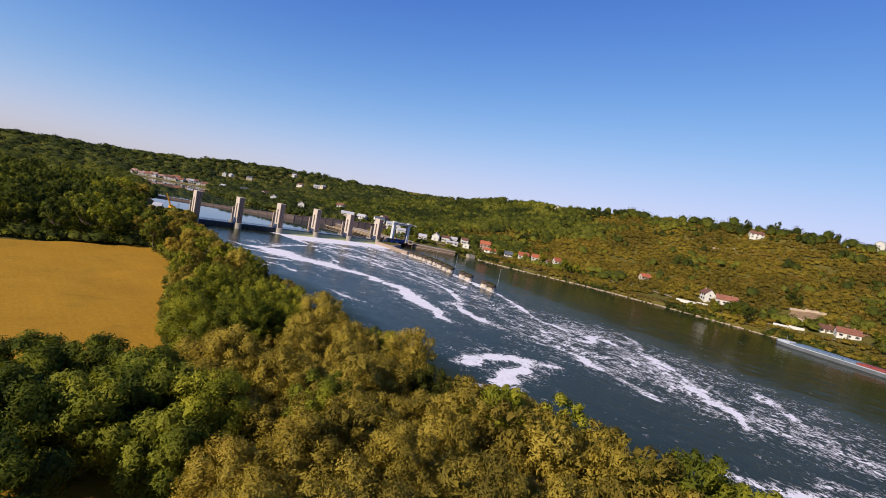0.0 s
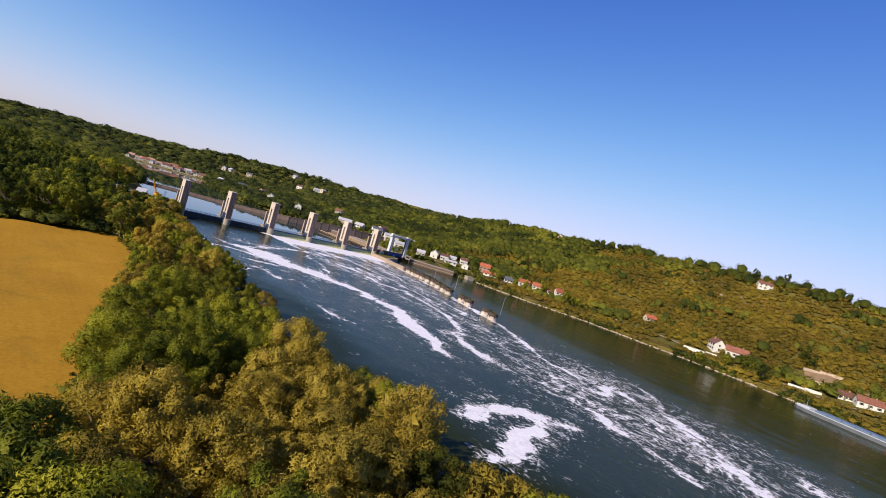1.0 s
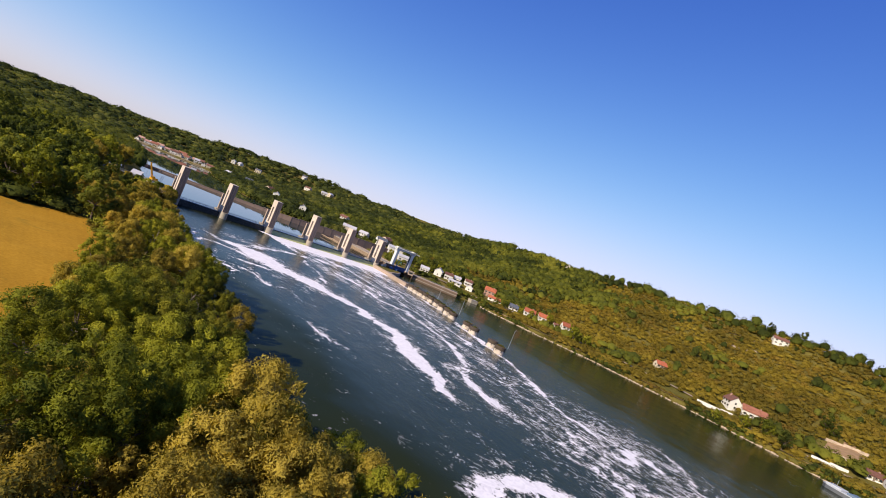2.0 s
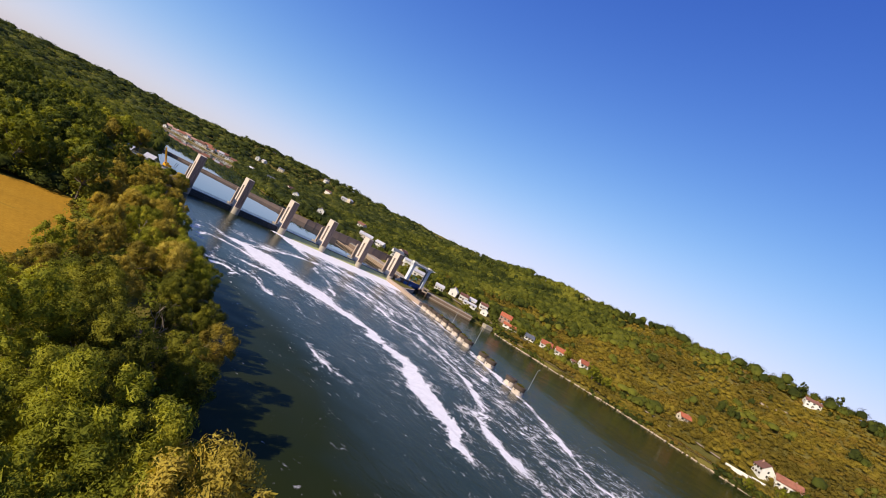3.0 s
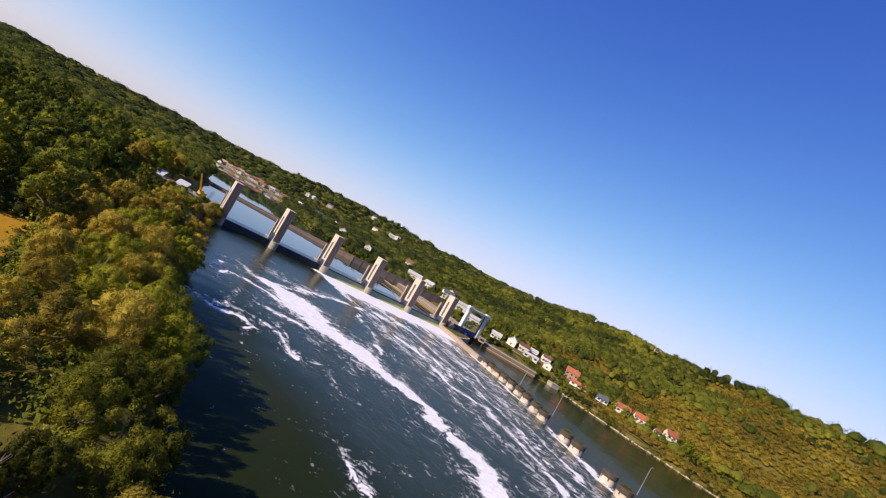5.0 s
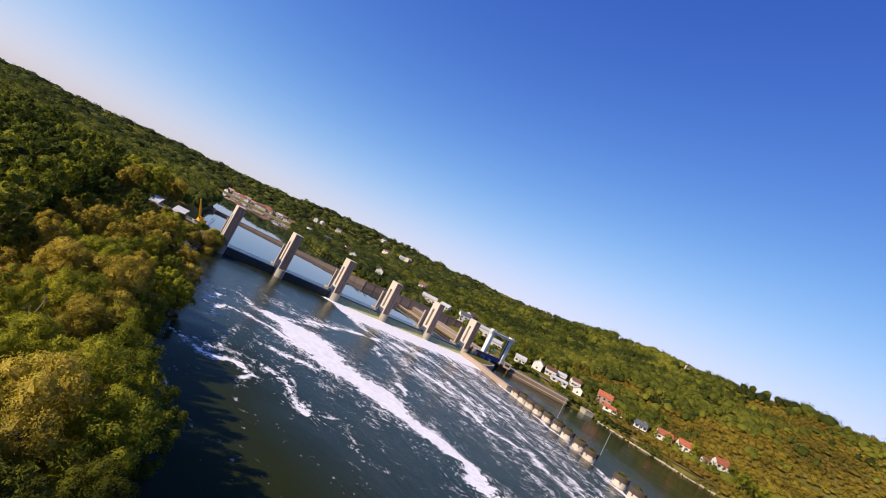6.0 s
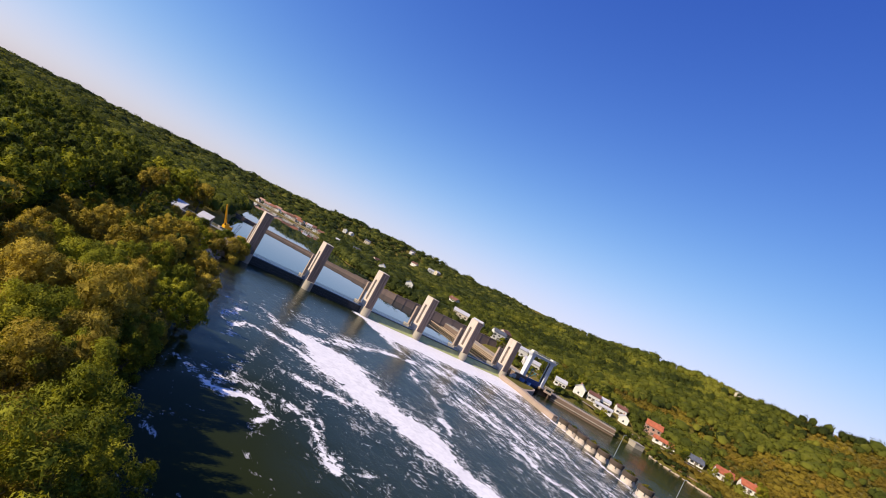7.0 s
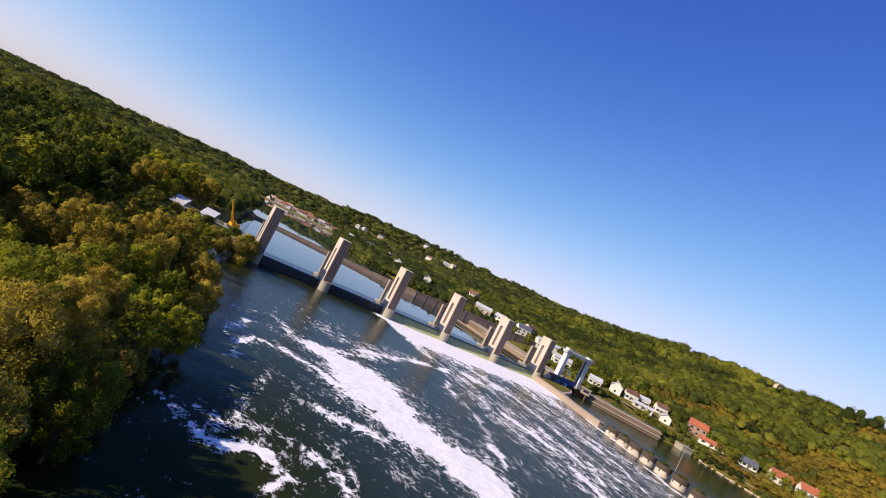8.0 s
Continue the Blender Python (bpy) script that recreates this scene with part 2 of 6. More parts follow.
M_STONE = plain("pale_stone", (0.40, 0.31, 0.225), 0.9, 0, 0.4, 0.4, 3.0, 0.6)
M_STEEL_DARK = plain("dark_gate_steel", (0.035, 0.04, 0.05), 0.5, 0.3, 0.3, 0.6, 4.0, 0.2)
M_STEEL_BLUE = plain("blue_grey_steel", (0.152, 0.205, 0.289), 0.45, 0.3, 0.2, 0.6, 4.0, 0.1)
M_STEEL_GREY = plain("grey_steel", (0.319, 0.334, 0.35), 0.45, 0.5, 0.2, 0.8, 5.0, 0.1)
M_TEAL = plain("teal_paint", (0.0532, 0.243, 0.251), 0.5, 0, 0.2)
M_BLUE = plain("blue_paint", (0.0228, 0.076, 0.258), 0.5, 0, 0.2)
M_WHITE_PORTAL = plain("pale_portal_paint", (0.502, 0.517, 0.547), 0.55, 0, 0.12, 0.4, 4.0, 0.15)
M_YELLOW = plain("crane_yellow", (0.646, 0.319, 0.0076), 0.4, 0, 0.12)
M_RED = plain("dull_red_paint", (0.25, 0.05, 0.035), 0.6, 0, 0.25)
M_WHITE = plain("white_render", (0.593, 0.57, 0.517), 0.85, 0, 0.1, 0.5, 5.0, 0.2, 0.15)
M_CREAM = plain("cream_render", (0.471, 0.403, 0.304), 0.85, 0, 0.15, 0.5, 5.0, 0.2, 0.2)
M_PINK = plain("pink_brick", (0.35, 0.205, 0.152), 0.9, 0, 0.2, 0.7, 6.0, 0.4, 0.1)
M_ROOF_RED = material("red_tiles", tile_build((0.319, 0.0874, 0.038)))
M_ROOF_RUST = material("rust_brown_tiles", tile_build((0.25, 0.095, 0.055)))
M_ROOF_BROWN = material("brown_tiles", tile_build((0.152, 0.0646, 0.0418)))
M_ROOF_SLATE = material("slate_tiles", tile_build((0.076, 0.0836, 0.106)))
M_ROOF_METAL = plain("pale_sheet_roof", (0.471, 0.456, 0.471), 0.5, 0.1, 0.1, 0.4, 4.0, 0.1)
M_GLASS = plain("dark_window_glass", (0.02, 0.025, 0.03), 0.08, 0, 0.1)
M_WOOD = plain("painted_shutter_wood", (0.152, 0.122, 0.0912), 0.7, 0, 0.2)
M_BARK = plain("grey_bark", (0.122, 0.0912, 0.0646), 0.95, 0, 0.35, 1.5, 8.0, 0.8)
M_DEADWOOD = plain("bleached_dead_wood", (0.22, 0.17, 0.115), 0.9, 0, 0.3, 1.2, 7.0, 0.6)
M_SOIL = plain("reddish_soil", (0.30, 0.15, 0.085), 0.95, 0, 0.4, 0.5, 3.0, 0.6)
M_HULL = plain("grey_hull_paint", (0.122, 0.129, 0.144), 0.5, 0.1, 0.25, 0.3, 4.0, 0.2)
M_DECK = plain("pale_deck_paint", (0.418, 0.441, 0.471), 0.6, 0, 0.15)
M_HATCH = plain("blue_grey_hatch_paint", (0.12, 0.17, 0.24), 0.5, 0, 0.25)
M_ROCK = plain("riprap_rock", (0.228, 0.182, 0.129), 0.95, 0, 0.4, 0.8, 3.0, 0.8)
M_DIRT = plain("bare_earth", (0.24, 0.15, 0.075), 0.95, 0, 0.35, 0.3, 2.0, 0.5)
M_WILLOW = material("willow_leaves", leaf_build((0.155, 0.120, 0.021), (0.295, 0.222, 0.033), (0.41, 0.315, 0.055), (0.36, 0.232, 0.034), 0.45, 0.22, 0.14, 6.0))
M_POPLAR = material("poplar_leaves", leaf_build((0.088, 0.100, 0.012), (0.200, 0.202, 0.018), (0.34, 0.310, 0.030), None, 0.40, 0.22, 0.14))
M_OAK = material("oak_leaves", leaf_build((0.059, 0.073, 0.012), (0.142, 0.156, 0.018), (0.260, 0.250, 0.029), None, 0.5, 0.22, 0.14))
# green made darker so that the leaf colour carries the shade of the bank
M_ALDER_DIM = material("dimmed_alder_leaves", leaf_build((0.046, 0.050, 0.008), (0.108, 0.110, 0.013), (0.215, 0.200, 0.022), None, 0.45, 0.22, 0.16))
M_SCRUB = material("scrub_leaves", leaf_build((0.138, 0.104, 0.016), (0.225, 0.165, 0.021), (0.310, 0.232, 0.030), (0.262, 0.155, 0.030), 0.0, 0.025, 0.05, 1.4, 0.42, 0.4))
M_FAR = material("far_wood_leaves", leaf_build((0.030, 0.040, 0.010), (0.072, 0.084, 0.018), (0.150, 0.147, 0.030), None, 0.0, 0.05, 0.06, 1.0, 0.75, 0.5))
M_COPSE = material("copse_leaves", leaf_build((0.034, 0.043, 0.009), (0.080, 0.092, 0.014), (0.160, 0.158, 0.024), None, 0.0, 0.05, 0.05, 1.4, 0.75, 0.5))
M_HORNBEAM = material("hornbeam_leaves", leaf_build((0.037, 0.048, 0.010), (0.090, 0.105, 0.015), (0.181, 0.181, 0.025), None, 0.5, 0.2, 0.14, 3.0))
M_WEED = material("weed_leaves", leaf_build((0.038, 0.045, 0.0076), (0.085, 0.088, 0.0114), (0.150, 0.135, 0.020), (0.150, 0.090, 0.014)))


# ================= building helpers =================
def mesh_from(name, bm, mat):
    me = bpy.data.meshes.new(name)
    bm.normal_update()
    bm.to_mesh(me)
    bm.free()
    me.materials.append(mat)
    return me


def part(name, bm, mat, parent, label=""):
    ob = new(name, mesh_from(name, bm, mat))
    ob.parent = parent
    return tagged(ob, label)


def thing(name, x, y, z, turn=0.0, label="", category="", group="", kind=""):
    ob = new(name)
    ob.empty_display_size = 0.5
    ob.matrix_world = pose(x, y, z, 0, 0, turn)
    return tagged(ob, label, category, group, kind)


def box(bm, x0, x1, y0, y1, z0, z1, m=None):
    mt = Matrix.Translation(((x0 + x1) / 2, (y0 + y1) / 2, (z0 + z1) / 2)) @ Matrix.Diagonal((abs(x1 - x0), abs(y1 - y0), abs(z1 - z0), 1))
    return bmesh.ops.create_cube(bm, size=1.0, matrix=(m @ mt) if m else mt)["verts"]


def one_box(x0, x1, y0, y1, z0, z1, bevel=0.0):
    bm = bmesh.new()
    box(bm, x0, x1, y0, y1, z0, z1)
    if bevel:
        bmesh.ops.bevel(bm, geom=bm.edges[:], offset=bevel, segments=1, affect="EDGES")
    return bm


def prism(bm, outline, z0, z1):
    """An upright solid over a plan outline (counter-clockwise)."""
    lo = [bm.verts.new((x, y, z0)) for x, y in outline]
    hi = [bm.verts.new((x, y, z1)) for x, y in outline]
    n = len(outline)
    for i in range(n):
        bm.faces.new((lo[i], lo[(i + 1) % n], hi[(i + 1) % n], hi[i]))
    bm.faces.new(hi)
    bm.faces.new(lo[::-1])
    return bm


def bar(bm, a, b, r=0.06, sides=5, r2=None):
    a, b = Vector(a), Vector(b)
    d = b - a
    m = Matrix.Translation((a + b) / 2) @ d.to_track_quat("Z", "Y").to_matrix().to_4x4()
    bmesh.ops.create_cone(bm, cap_ends=True, segments=sides, radius1=r, radius2=r if r2 is None else r2, depth=d.length, matrix=m)


def array_mesh(name, verts, quads, mat):
    me = bpy.data.meshes.new(name)
    verts, quads = np.asarray(verts, np.float32), np.asarray(quads, np.int32)
    n, k = quads.shape
    me.vertices.add(len(verts))
    me.vertices.foreach_set("co", verts.ravel())
    me.loops.add(n * k)
    me.loops.foreach_set("vertex_index", quads.ravel())
    me.polygons.add(n)
    me.polygons.foreach_set("loop_start", np.arange(0, n * k, k, dtype=np.int32))
    me.update(calc_edges=True)
    me.validate()
    me.materials.append(mat)
    return me


def smooth_noise(x, y, scale, seed=0):
    """Value noise on the plan, -1 to 1."""
    x, y = np.asarray(x) / scale, np.asarray(y) / scale
    xi, yi = np.floor(x).astype(np.int64), np.floor(y).astype(np.int64)
    fx, fy = x - xi, y - yi
    fx, fy = fx * fx * (3 - 2 * fx), fy * fy * (3 - 2 * fy)

    def rnd(a, b):
        h = (a * 374761393 + b * 668265263 + seed * 144269) & 0x7FFFFFFF
        h = ((h ^ (h >> 13)) * 1274126177) & 0x7FFFFFFF
        return ((h ^ (h >> 16)) % 10007) / 5003.5 - 1
    return (rnd(xi, yi) * (1 - fx) + rnd(xi + 1, yi) * fx) * (1 - fy) + (rnd(xi, yi + 1) * (1 - fx) + rnd(xi + 1, yi + 1) * fx) * fy


def line_distance(px, py, line):
    """Distance from plan points to a polyline, and the third value of the line at the nearest place."""
    best = np.full(np.shape(px), 1e9)
    val = np.zeros(np.shape(px))
    for a, b in zip(line[:-1], line[1:]):
        dx, dy = b[0] - a[0], b[1] - a[1]
        u = np.clip(((px - a[0]) * dx + (py - a[1]) * dy) / (dx * dx + dy * dy), 0, 1)
        d = np.hypot(px - a[0] - u * dx, py - a[1] - u * dy)
        near = d < best
        best = np.where(near, d, best)
        if len(a) > 2:
            val = np.where(near, a[2] + u * (b[2] - a[2]), val)
    return best, val


def inside(px, py, outline):
    r = np.zeros(np.shape(px), bool)
    n = len(outline)
    for i in range(n):
        (x0, y0), (x1, y1) = outline[i], outline[(i + 1) % n]
        if y0 == y1:
            continue
        r ^= ((y0 > py) != (y1 > py)) & (px < (x1 - x0) * (py - y0) / (y1 - y0) + x0)
    return r


# ================= plan of the valley =================
LEFT_SHORE = [(-60, -2400), (-40, -600), (-26, -340), (-28, -300), (-33, -268), (-31, -250), (-37, -236), (-37, -222), (-29, -208), (-25, -195), (-24, -172), (-29, -152), (-26, -136), (-19, -106), (-15, -70),
              (-11, -26), (-4, -3), (-4, 30), (5, 120), (25, 240), (42, 350), (25, 420), (-60, 460), (-300, 490), (-2400, 500)]
RIGHT_SHORE = [(-2400, 640), (-300, 650), (0, 652), (74, 634), (101, 612), (134, 588), (168, 562), (166, 520), (142, 430), (134, 350), (128, 250), (146, 165), (203, 110), (196, 10), (217, -28),
               (238, -32), (238, -60), (243, -100), (256, -140), (258, -215), (252, -275), (215, -340), (190, -600), (170, -2400)]
RIVER = LEFT_SHORE + RIGHT_SHORE
LEFT_LAND = LEFT_SHORE + [(-2600, -2400)]
RIDGE = [(470, -2400, 60), (480, -900, 74), (505, -400, 82), (520, -240, 80), (520, -60, 75), (520, 90, 69), (530, 240, 63), (580, 420, 66),
         (570, 700, 66), (420, 930, 60), (220, 1000, 47), (0, 1050, 29), (-250, 1100, 18), (-700, 1150, 10), (-2400, 1150, 6)]


POOL = 2.8  # level of the water held above the dam


def height(x, y):
    x, y = np.asarray(x, float), np.asarray(y, float)
    dl, _ = line_distance(x, y, LEFT_SHORE)
    dr, _ = line_distance(x, y, RIGHT_SHORE)
    dg, zr = line_distance(x, y, RIDGE)
    river, left = inside(x, y, RIVER), inside(x, y, LEFT_LAND)
    wob = 0.35 * smooth_noise(x, y, 9) + 0.5 * smooth_noise(x, y, 31, 3)
    up = np.clip((y - 0.2) / 0.8, 0, 1) * POOL
    rise = np.clip((y + 70) / 68, 0, 1) * 2.2
    flat = np.minimum(3.0 + rise, -0.8 + up + dl * 0.55) + wob * np.clip(dl / 10, 0, 1) * 0.6
    s = dr / (dr + dg + 1e-6)
    hill = np.minimum(2.6 + up * 0.6, -0.8 + up + dr * 0.6) + zr * s ** 1.5 + wob * np.clip(dr / 15, 0, 1) * (1 + 3 * s) + 5 * s * smooth_noise(x, y, 90, 5)
    bed = -0.8 + up - np.minimum(np.minimum(dl, dr) * 0.35, 4.0)
    return np.where(river, bed, np.where(left, flat, hill))


def ground_at(x, y):
    return float(height(np.array([x]), np.array([y]))[0])


def graded(stops):
    """Coordinates with their own step in each stretch: (from, step), ..., end."""
    out = []
    for (a, step), (b, _) in zip(stops[:-1], stops[1:]):
        out.extend(np.arange(a, b - step * 0.3, step))
    return np.array(out + [stops[-1][0]])


def sheet(name, xs, ys, mat, z=None, keep=None):
    gx, gy = np.meshgrid(xs, ys)
    gz = height(gx, gy) if z is None else z(gx, gy)
    nx, ny = len(xs), len(ys)
    i = (np.arange(ny - 1)[:, None] * nx + np.arange(nx - 1)[None]).ravel()
    q = np.stack([i, i + 1, i + 1 + nx, i + nx], 1)
    if keep is not None:
        q = q[keep((gx[:-1, :-1] + gx[1:, 1:]) / 2, (gy[:-1, :-1] + gy[1:, 1:]) / 2).ravel()]
    me = array_mesh(name, np.stack([gx.ravel(), gy.ravel(), gz.ravel()], 1), q, mat)
    me.polygons.foreach_set("use_smooth", np.ones(len(me.polygons), bool))
    return new(name, me), gx.ravel(), gy.ravel()


ground, _, _ = sheet("ground", graded([(-2400, 120), (-360, 12), (-120, 3), (-6, 6), (204, 3), (290, 7), (560, 30), (900, 150), (2400, 0)]),
                     graded([(-2400, 150), (-480, 8), (-360, 3.5), (60, 7), (300, 14), (640, 28), (1260, 160), (2400, 0)]), M_GROUND)
tagged(ground, "rough grass and dry soil of the river valley", "ground", kind="structure")

# river below the dam, with its foam lines drifting downstream
# each streak: density, then plan places with the half width there
BOIL_TAIL = [  # the broad white tail of the closed span
    (1.45, [(12, -82, 2.4), (19, -87, 5.4), (21, -98, 7.2), (24, -108, 7.8), (28, -119, 7.4), (34, -134, 4.2), (40, -150, 2.2), (41, -172, 3.0), (36, -188, 3.4), (33, -204, 2.6), (26, -220, 1.6)]),
    (0.98, [(-8, -95, 0.9), (-3, -92, 1.2), (1, -92, 1.3), (6, -94, 1.5), (12, -98, 2.2)]),
    (0.95, [(10, -86, 1.6), (18, -79, 2.2), (26, -74, 2.2), (38, -65, 1.9), (50, -58, 1.6), (63, -56, 1.4)]),
    (0.95, [(5, -115, 1.3), (11, -117, 2.2), (16, -120, 2.6)]),
    (0.70, [(2, -70, 2.0), (6, -80, 3.0), (12, -86, 2.4)]),
    (0.62, [(20, -60, 4.0), (30, -66, 4.5), (42, -60, 4.0)]),
]
EDDIES = [  # torn lines turning under the bank
    (0.86, [(-21, -119, 0.5), (-17, -125, 0.7), (-13, -128, 0.9), (-9, -130, 0.8), (-6, -132, 0.6), (-4.5, -135, 0.6), (-6, -138, 0.5)]),
    (0.66, [(-17, -121, 1.0), (-12, -124, 1.3), (-8, -125, 1.3), (-4, -123, 0.9), (0, -121, 0.6)]),
    (0.70, [(-3, -107, 0.6), (-5, -115, 0.7), (-9, -123, 0.9)]),
    (0.74, [(-9, -102, 0.9), (-8, -91, 1.0), (-6, -80, 0.7), (-8, -70, 0.6)]),
    (0.62, [(-5, -126, 0.7), (0, -129, 0.9), (3, -136, 0.7)]),
    (0.82, [(-3, -127, 0.4), (4, -136, 0.6), (6, -146, 0.6), (9, -150, 0.4)]),
    (0.66, [(-1, -116, 0.4), (4, -134, 0.5), (10, -146, 0.5), (16, -158, 0.4)]),
]
STREAMERS = [  # long strands below the running spans
    (0.88, [(58, -30, 1.2), (64, -53, 1.3), (68, -68, 1.4), (71, -84, 1.6), (72, -100, 1.6), (71, -122, 1.8), (80, -134, 1.8), (76, -158, 1.8), (68, -184, 1.8), (52, -200, 1.6)]),
    (0.84, [(83, -36, 1.3), (89, -56, 1.4), (88, -72, 1.4), (91, -84, 1.6), (93, -108, 1.6), (86, -138, 1.6), (80, -170, 1.9)]),
    (0.76, [(54, -66, 1.1), (50, -90, 1.3), (45, -110, 1.1), (36, -122, 1.0)]),
    (0.74, [(70, -40, 1.0), (77, -66, 1.1), (81, -92, 1.1), (78, -118, 1.0)]),
]
FAR_STREAMERS = [  # strands along the guide wall
    (0.92, [(150, -30, 1.3), (141, -52, 1.4), (129, -96, 1.4), (117, -140, 1.6), (104, -172, 1.8), (94, -194, 2.1), (82, -212, 1.8)]),
    (0.78, [(120, -20, 1.6), (110, -60, 1.9), (104, -100, 1.9), (97, -138, 1.8), (88, -176, 1.8)]),
]
DRIFTS = [  # loose patches drifting away downstream
    (0.86, [(68, -184, 2.0), (50, -200, 2.2), (41, -228, 2.2), (45, -247, 2.4), (44, -262, 2.4), (40, -276, 2.0), (34, -292, 1.6)]),
    (0.76, [(84, -200, 1.6), (78, -224, 1.8), (72, -240, 2.4), (62, -249, 2.0)]),
    (0.92, [(64, -250, 2.0), (76, -249, 3.0), (86, -250, 2.6), (78, -259, 2.0)]),
    (0.78, [(103, -246, 1.6), (100, -256, 2.2), (88, -266, 2.0), (75, -270, 2.6), (72, -280, 2.8), (60, -292, 2.6)]),
]
LOW_DRIFTS = [  # patches past the foot of the wood
    (0.76, [(76, -270, 1.6), (64, -282, 2.6), (52, -296, 2.6), (40, -313, 2.2)]),
    (0.70, [(88, -300, 2.0), (72, -306, 2.6), (60, -320, 2.8), (50, -335, 2.4)]),
    (0.74, [(2, -316, 1.6), (9, -326, 2.4), (22, -330, 2.4), (32, -344, 2.0)]),
    (0.76, [(3, -177, 0.9), (3, -187, 1.3), (6, -197, 0.9)]),
]
FLOATING_MAT = [(1.22, [(-1, -258, 2.2), (9, -255, 3.0), (16, -258, 3.4), (18, -264, 3.2), (22, -268, 1.8)]),
                (1.10, [(14, -264, 2.2), (6, -268, 2.2), (-1, -271, 1.9), (-5, -273, 2.2), (-13, -274, 1.5)])]


def foam_at(x, y):
    wx = x + 2.4 * smooth_noise(x, y, 13, 1) + 1.7 * smooth_noise(x, y, 6, 2) + 0.9 * smooth_noise(x, y, 2.7, 11)
    wy = y + 3.2 * smooth_noise(x, y, 14, 3) + 2.0 * smooth_noise(x, y, 6.5, 4) + 1.0 * smooth_noise(x, y, 2.9, 12)
    f = np.zeros(np.shape(x))
    for dense_by, line in BOIL_TAIL + EDDIES + STREAMERS + FAR_STREAMERS + DRIFTS + LOW_DRIFTS + FLOATING_MAT:
        d, w = line_distance(wx, wy, line)
        f = np.maximum(f, dense_by * np.exp(-(d / np.maximum(w, 0.3)) ** 2 * 0.6))
        f = np.maximum(f, 0.36 * dense_by * np.exp(-(d / (2.4 * np.maximum(w, 0.3) + 1.0)) ** 2))
    # the white boil at the foot of the three running spans, thinning downstream
    across = np.clip((wx - 52) / 10, 0, 1) * np.clip((156 + (wy + 3) * 0.32 - wx) / 4, 0, 1)
    f = np.maximum(f, across * np.clip(3.6 + (wy + 3) / 9, 0, 2.0))
    f = np.maximum(f, across * np.clip(0.57 + (wy + 10) / 800, 0, 0.57) * (0.86 + 0.3 * smooth_noise(x / 2.2, y / 9, 3, 8)))
    f = f * np.clip(0.93 + 0.34 * smooth_noise(x, y, 11, 14) + 0.16 * smooth_noise(x, y, 5, 15) + 0.5 * np.clip((y + 50) / 30, 0, 1), 0.55, 1.25)
    # a loose net of bubbles over the wide reach downstream
    f = np.maximum(f, 0.50 * np.clip((-190 - y) / 50, 0, 1) * np.clip((x - 24) / 24, 0, 1) * np.clip((128 + (y + 190) * 0.2 - x) / 24, 0, 1) * (0.9 + 0.3 * smooth_noise(x, y, 16, 17)))
    quiet = np.clip((10 - x) / 40, 0, 1) + np.clip((wx - (150 + (wy + 20) * 0.32)) / 12, 0, 1)
    return np.clip(f + 0.08 - 0.08 * np.clip(quiet, 0, 1), 0, 1.6)


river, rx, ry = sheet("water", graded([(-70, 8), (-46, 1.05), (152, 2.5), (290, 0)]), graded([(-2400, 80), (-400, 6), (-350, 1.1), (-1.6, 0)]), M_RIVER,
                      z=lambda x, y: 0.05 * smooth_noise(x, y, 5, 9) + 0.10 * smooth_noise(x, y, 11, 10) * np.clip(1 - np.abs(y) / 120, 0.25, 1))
att = river.data.attributes.new("foam", "FLOAT", "POINT")
att.data.foreach_set("value", foam_at(rx, ry).astype(np.float32))
att = river.data.attributes.new("run", "FLOAT", "POINT")
att.data.foreach_set("value", (np.clip((rx - 50 - (ry + 10) * 0.06) / 14, 0, 1) * np.clip((150 + (ry + 3) * 0.30 - rx) / 10, 0, 1) * np.clip((ry + 330) / 60, 0, 1)).astype(np.float32))
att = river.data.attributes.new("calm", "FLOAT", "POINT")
# mask for smooth water; it also dims the bank reflections in place of shade
still_dim = np.clip((36 - line_distance(rx, ry, LEFT_SHORE)[0]) / 16, 0, 1.0) * np.clip((-70 - ry) / 60, 0, 1)
still_dim = np.maximum(still_dim, np.clip((rx - (160 + (ry + 20) * 0.30)) / 40, 0, 0.86))
att.data.foreach_set("value", still_dim.astype(np.float32))
tagged(river, "dark green river streaked with drifting white foam", "river", kind="structure")
pool, _, _ = sheet("water", graded([(-2400, 200), (-300, 30), (300, 0)]), graded([(0.9, 30), (700, 0)]), M_POOL, z=lambda x, y: POOL + 0 * x)
tagged(pool, "calm pool of river water held above the dam", "river", kind="structure")

# stubble field inside the left bend
def field_edge(y):
    return np.interp(y, [-420, -245, -210, -160], [-112, -70, -62.5, -48.2]) + 0.8 * smooth_noise(y * 0 + 3, y, 7, 71) + 0.4 * smooth_noise(y * 0 + 9, y, 2, 72)


gv, gu = np.meshgrid(np.linspace(0, 1, 240), np.linspace(0, 1, 120), indexing="ij")
fy = -420 + gv * 290 + gv * (1.6 * smooth_noise(gu * 200, gv * 0, 9, 73) - np.clip(gu - 0.85, 0, 1) * 2 + (1 - gu) * -14)
fx = -330 + gu ** 0.6 * (field_edge(fy) + 330)
fi = (np.arange(239)[:, None] * 120 + np.arange(119)[None]).ravel()
field = new("field", array_mesh("field", np.stack([fx.ravel(), fy.ravel(), height(fx, fy).ravel() + 0.4], 1), np.stack([fi, fi + 1, fi + 121, fi + 120], 1), M_FIELD))
tagged(field, "golden stubble of a harvested grain field", "field", kind="structure")

# ================= the dam =================
PIERS = [3.0, 30.5, 60.0, 89.5, 119.5, 148.5]
TOP = 21.2


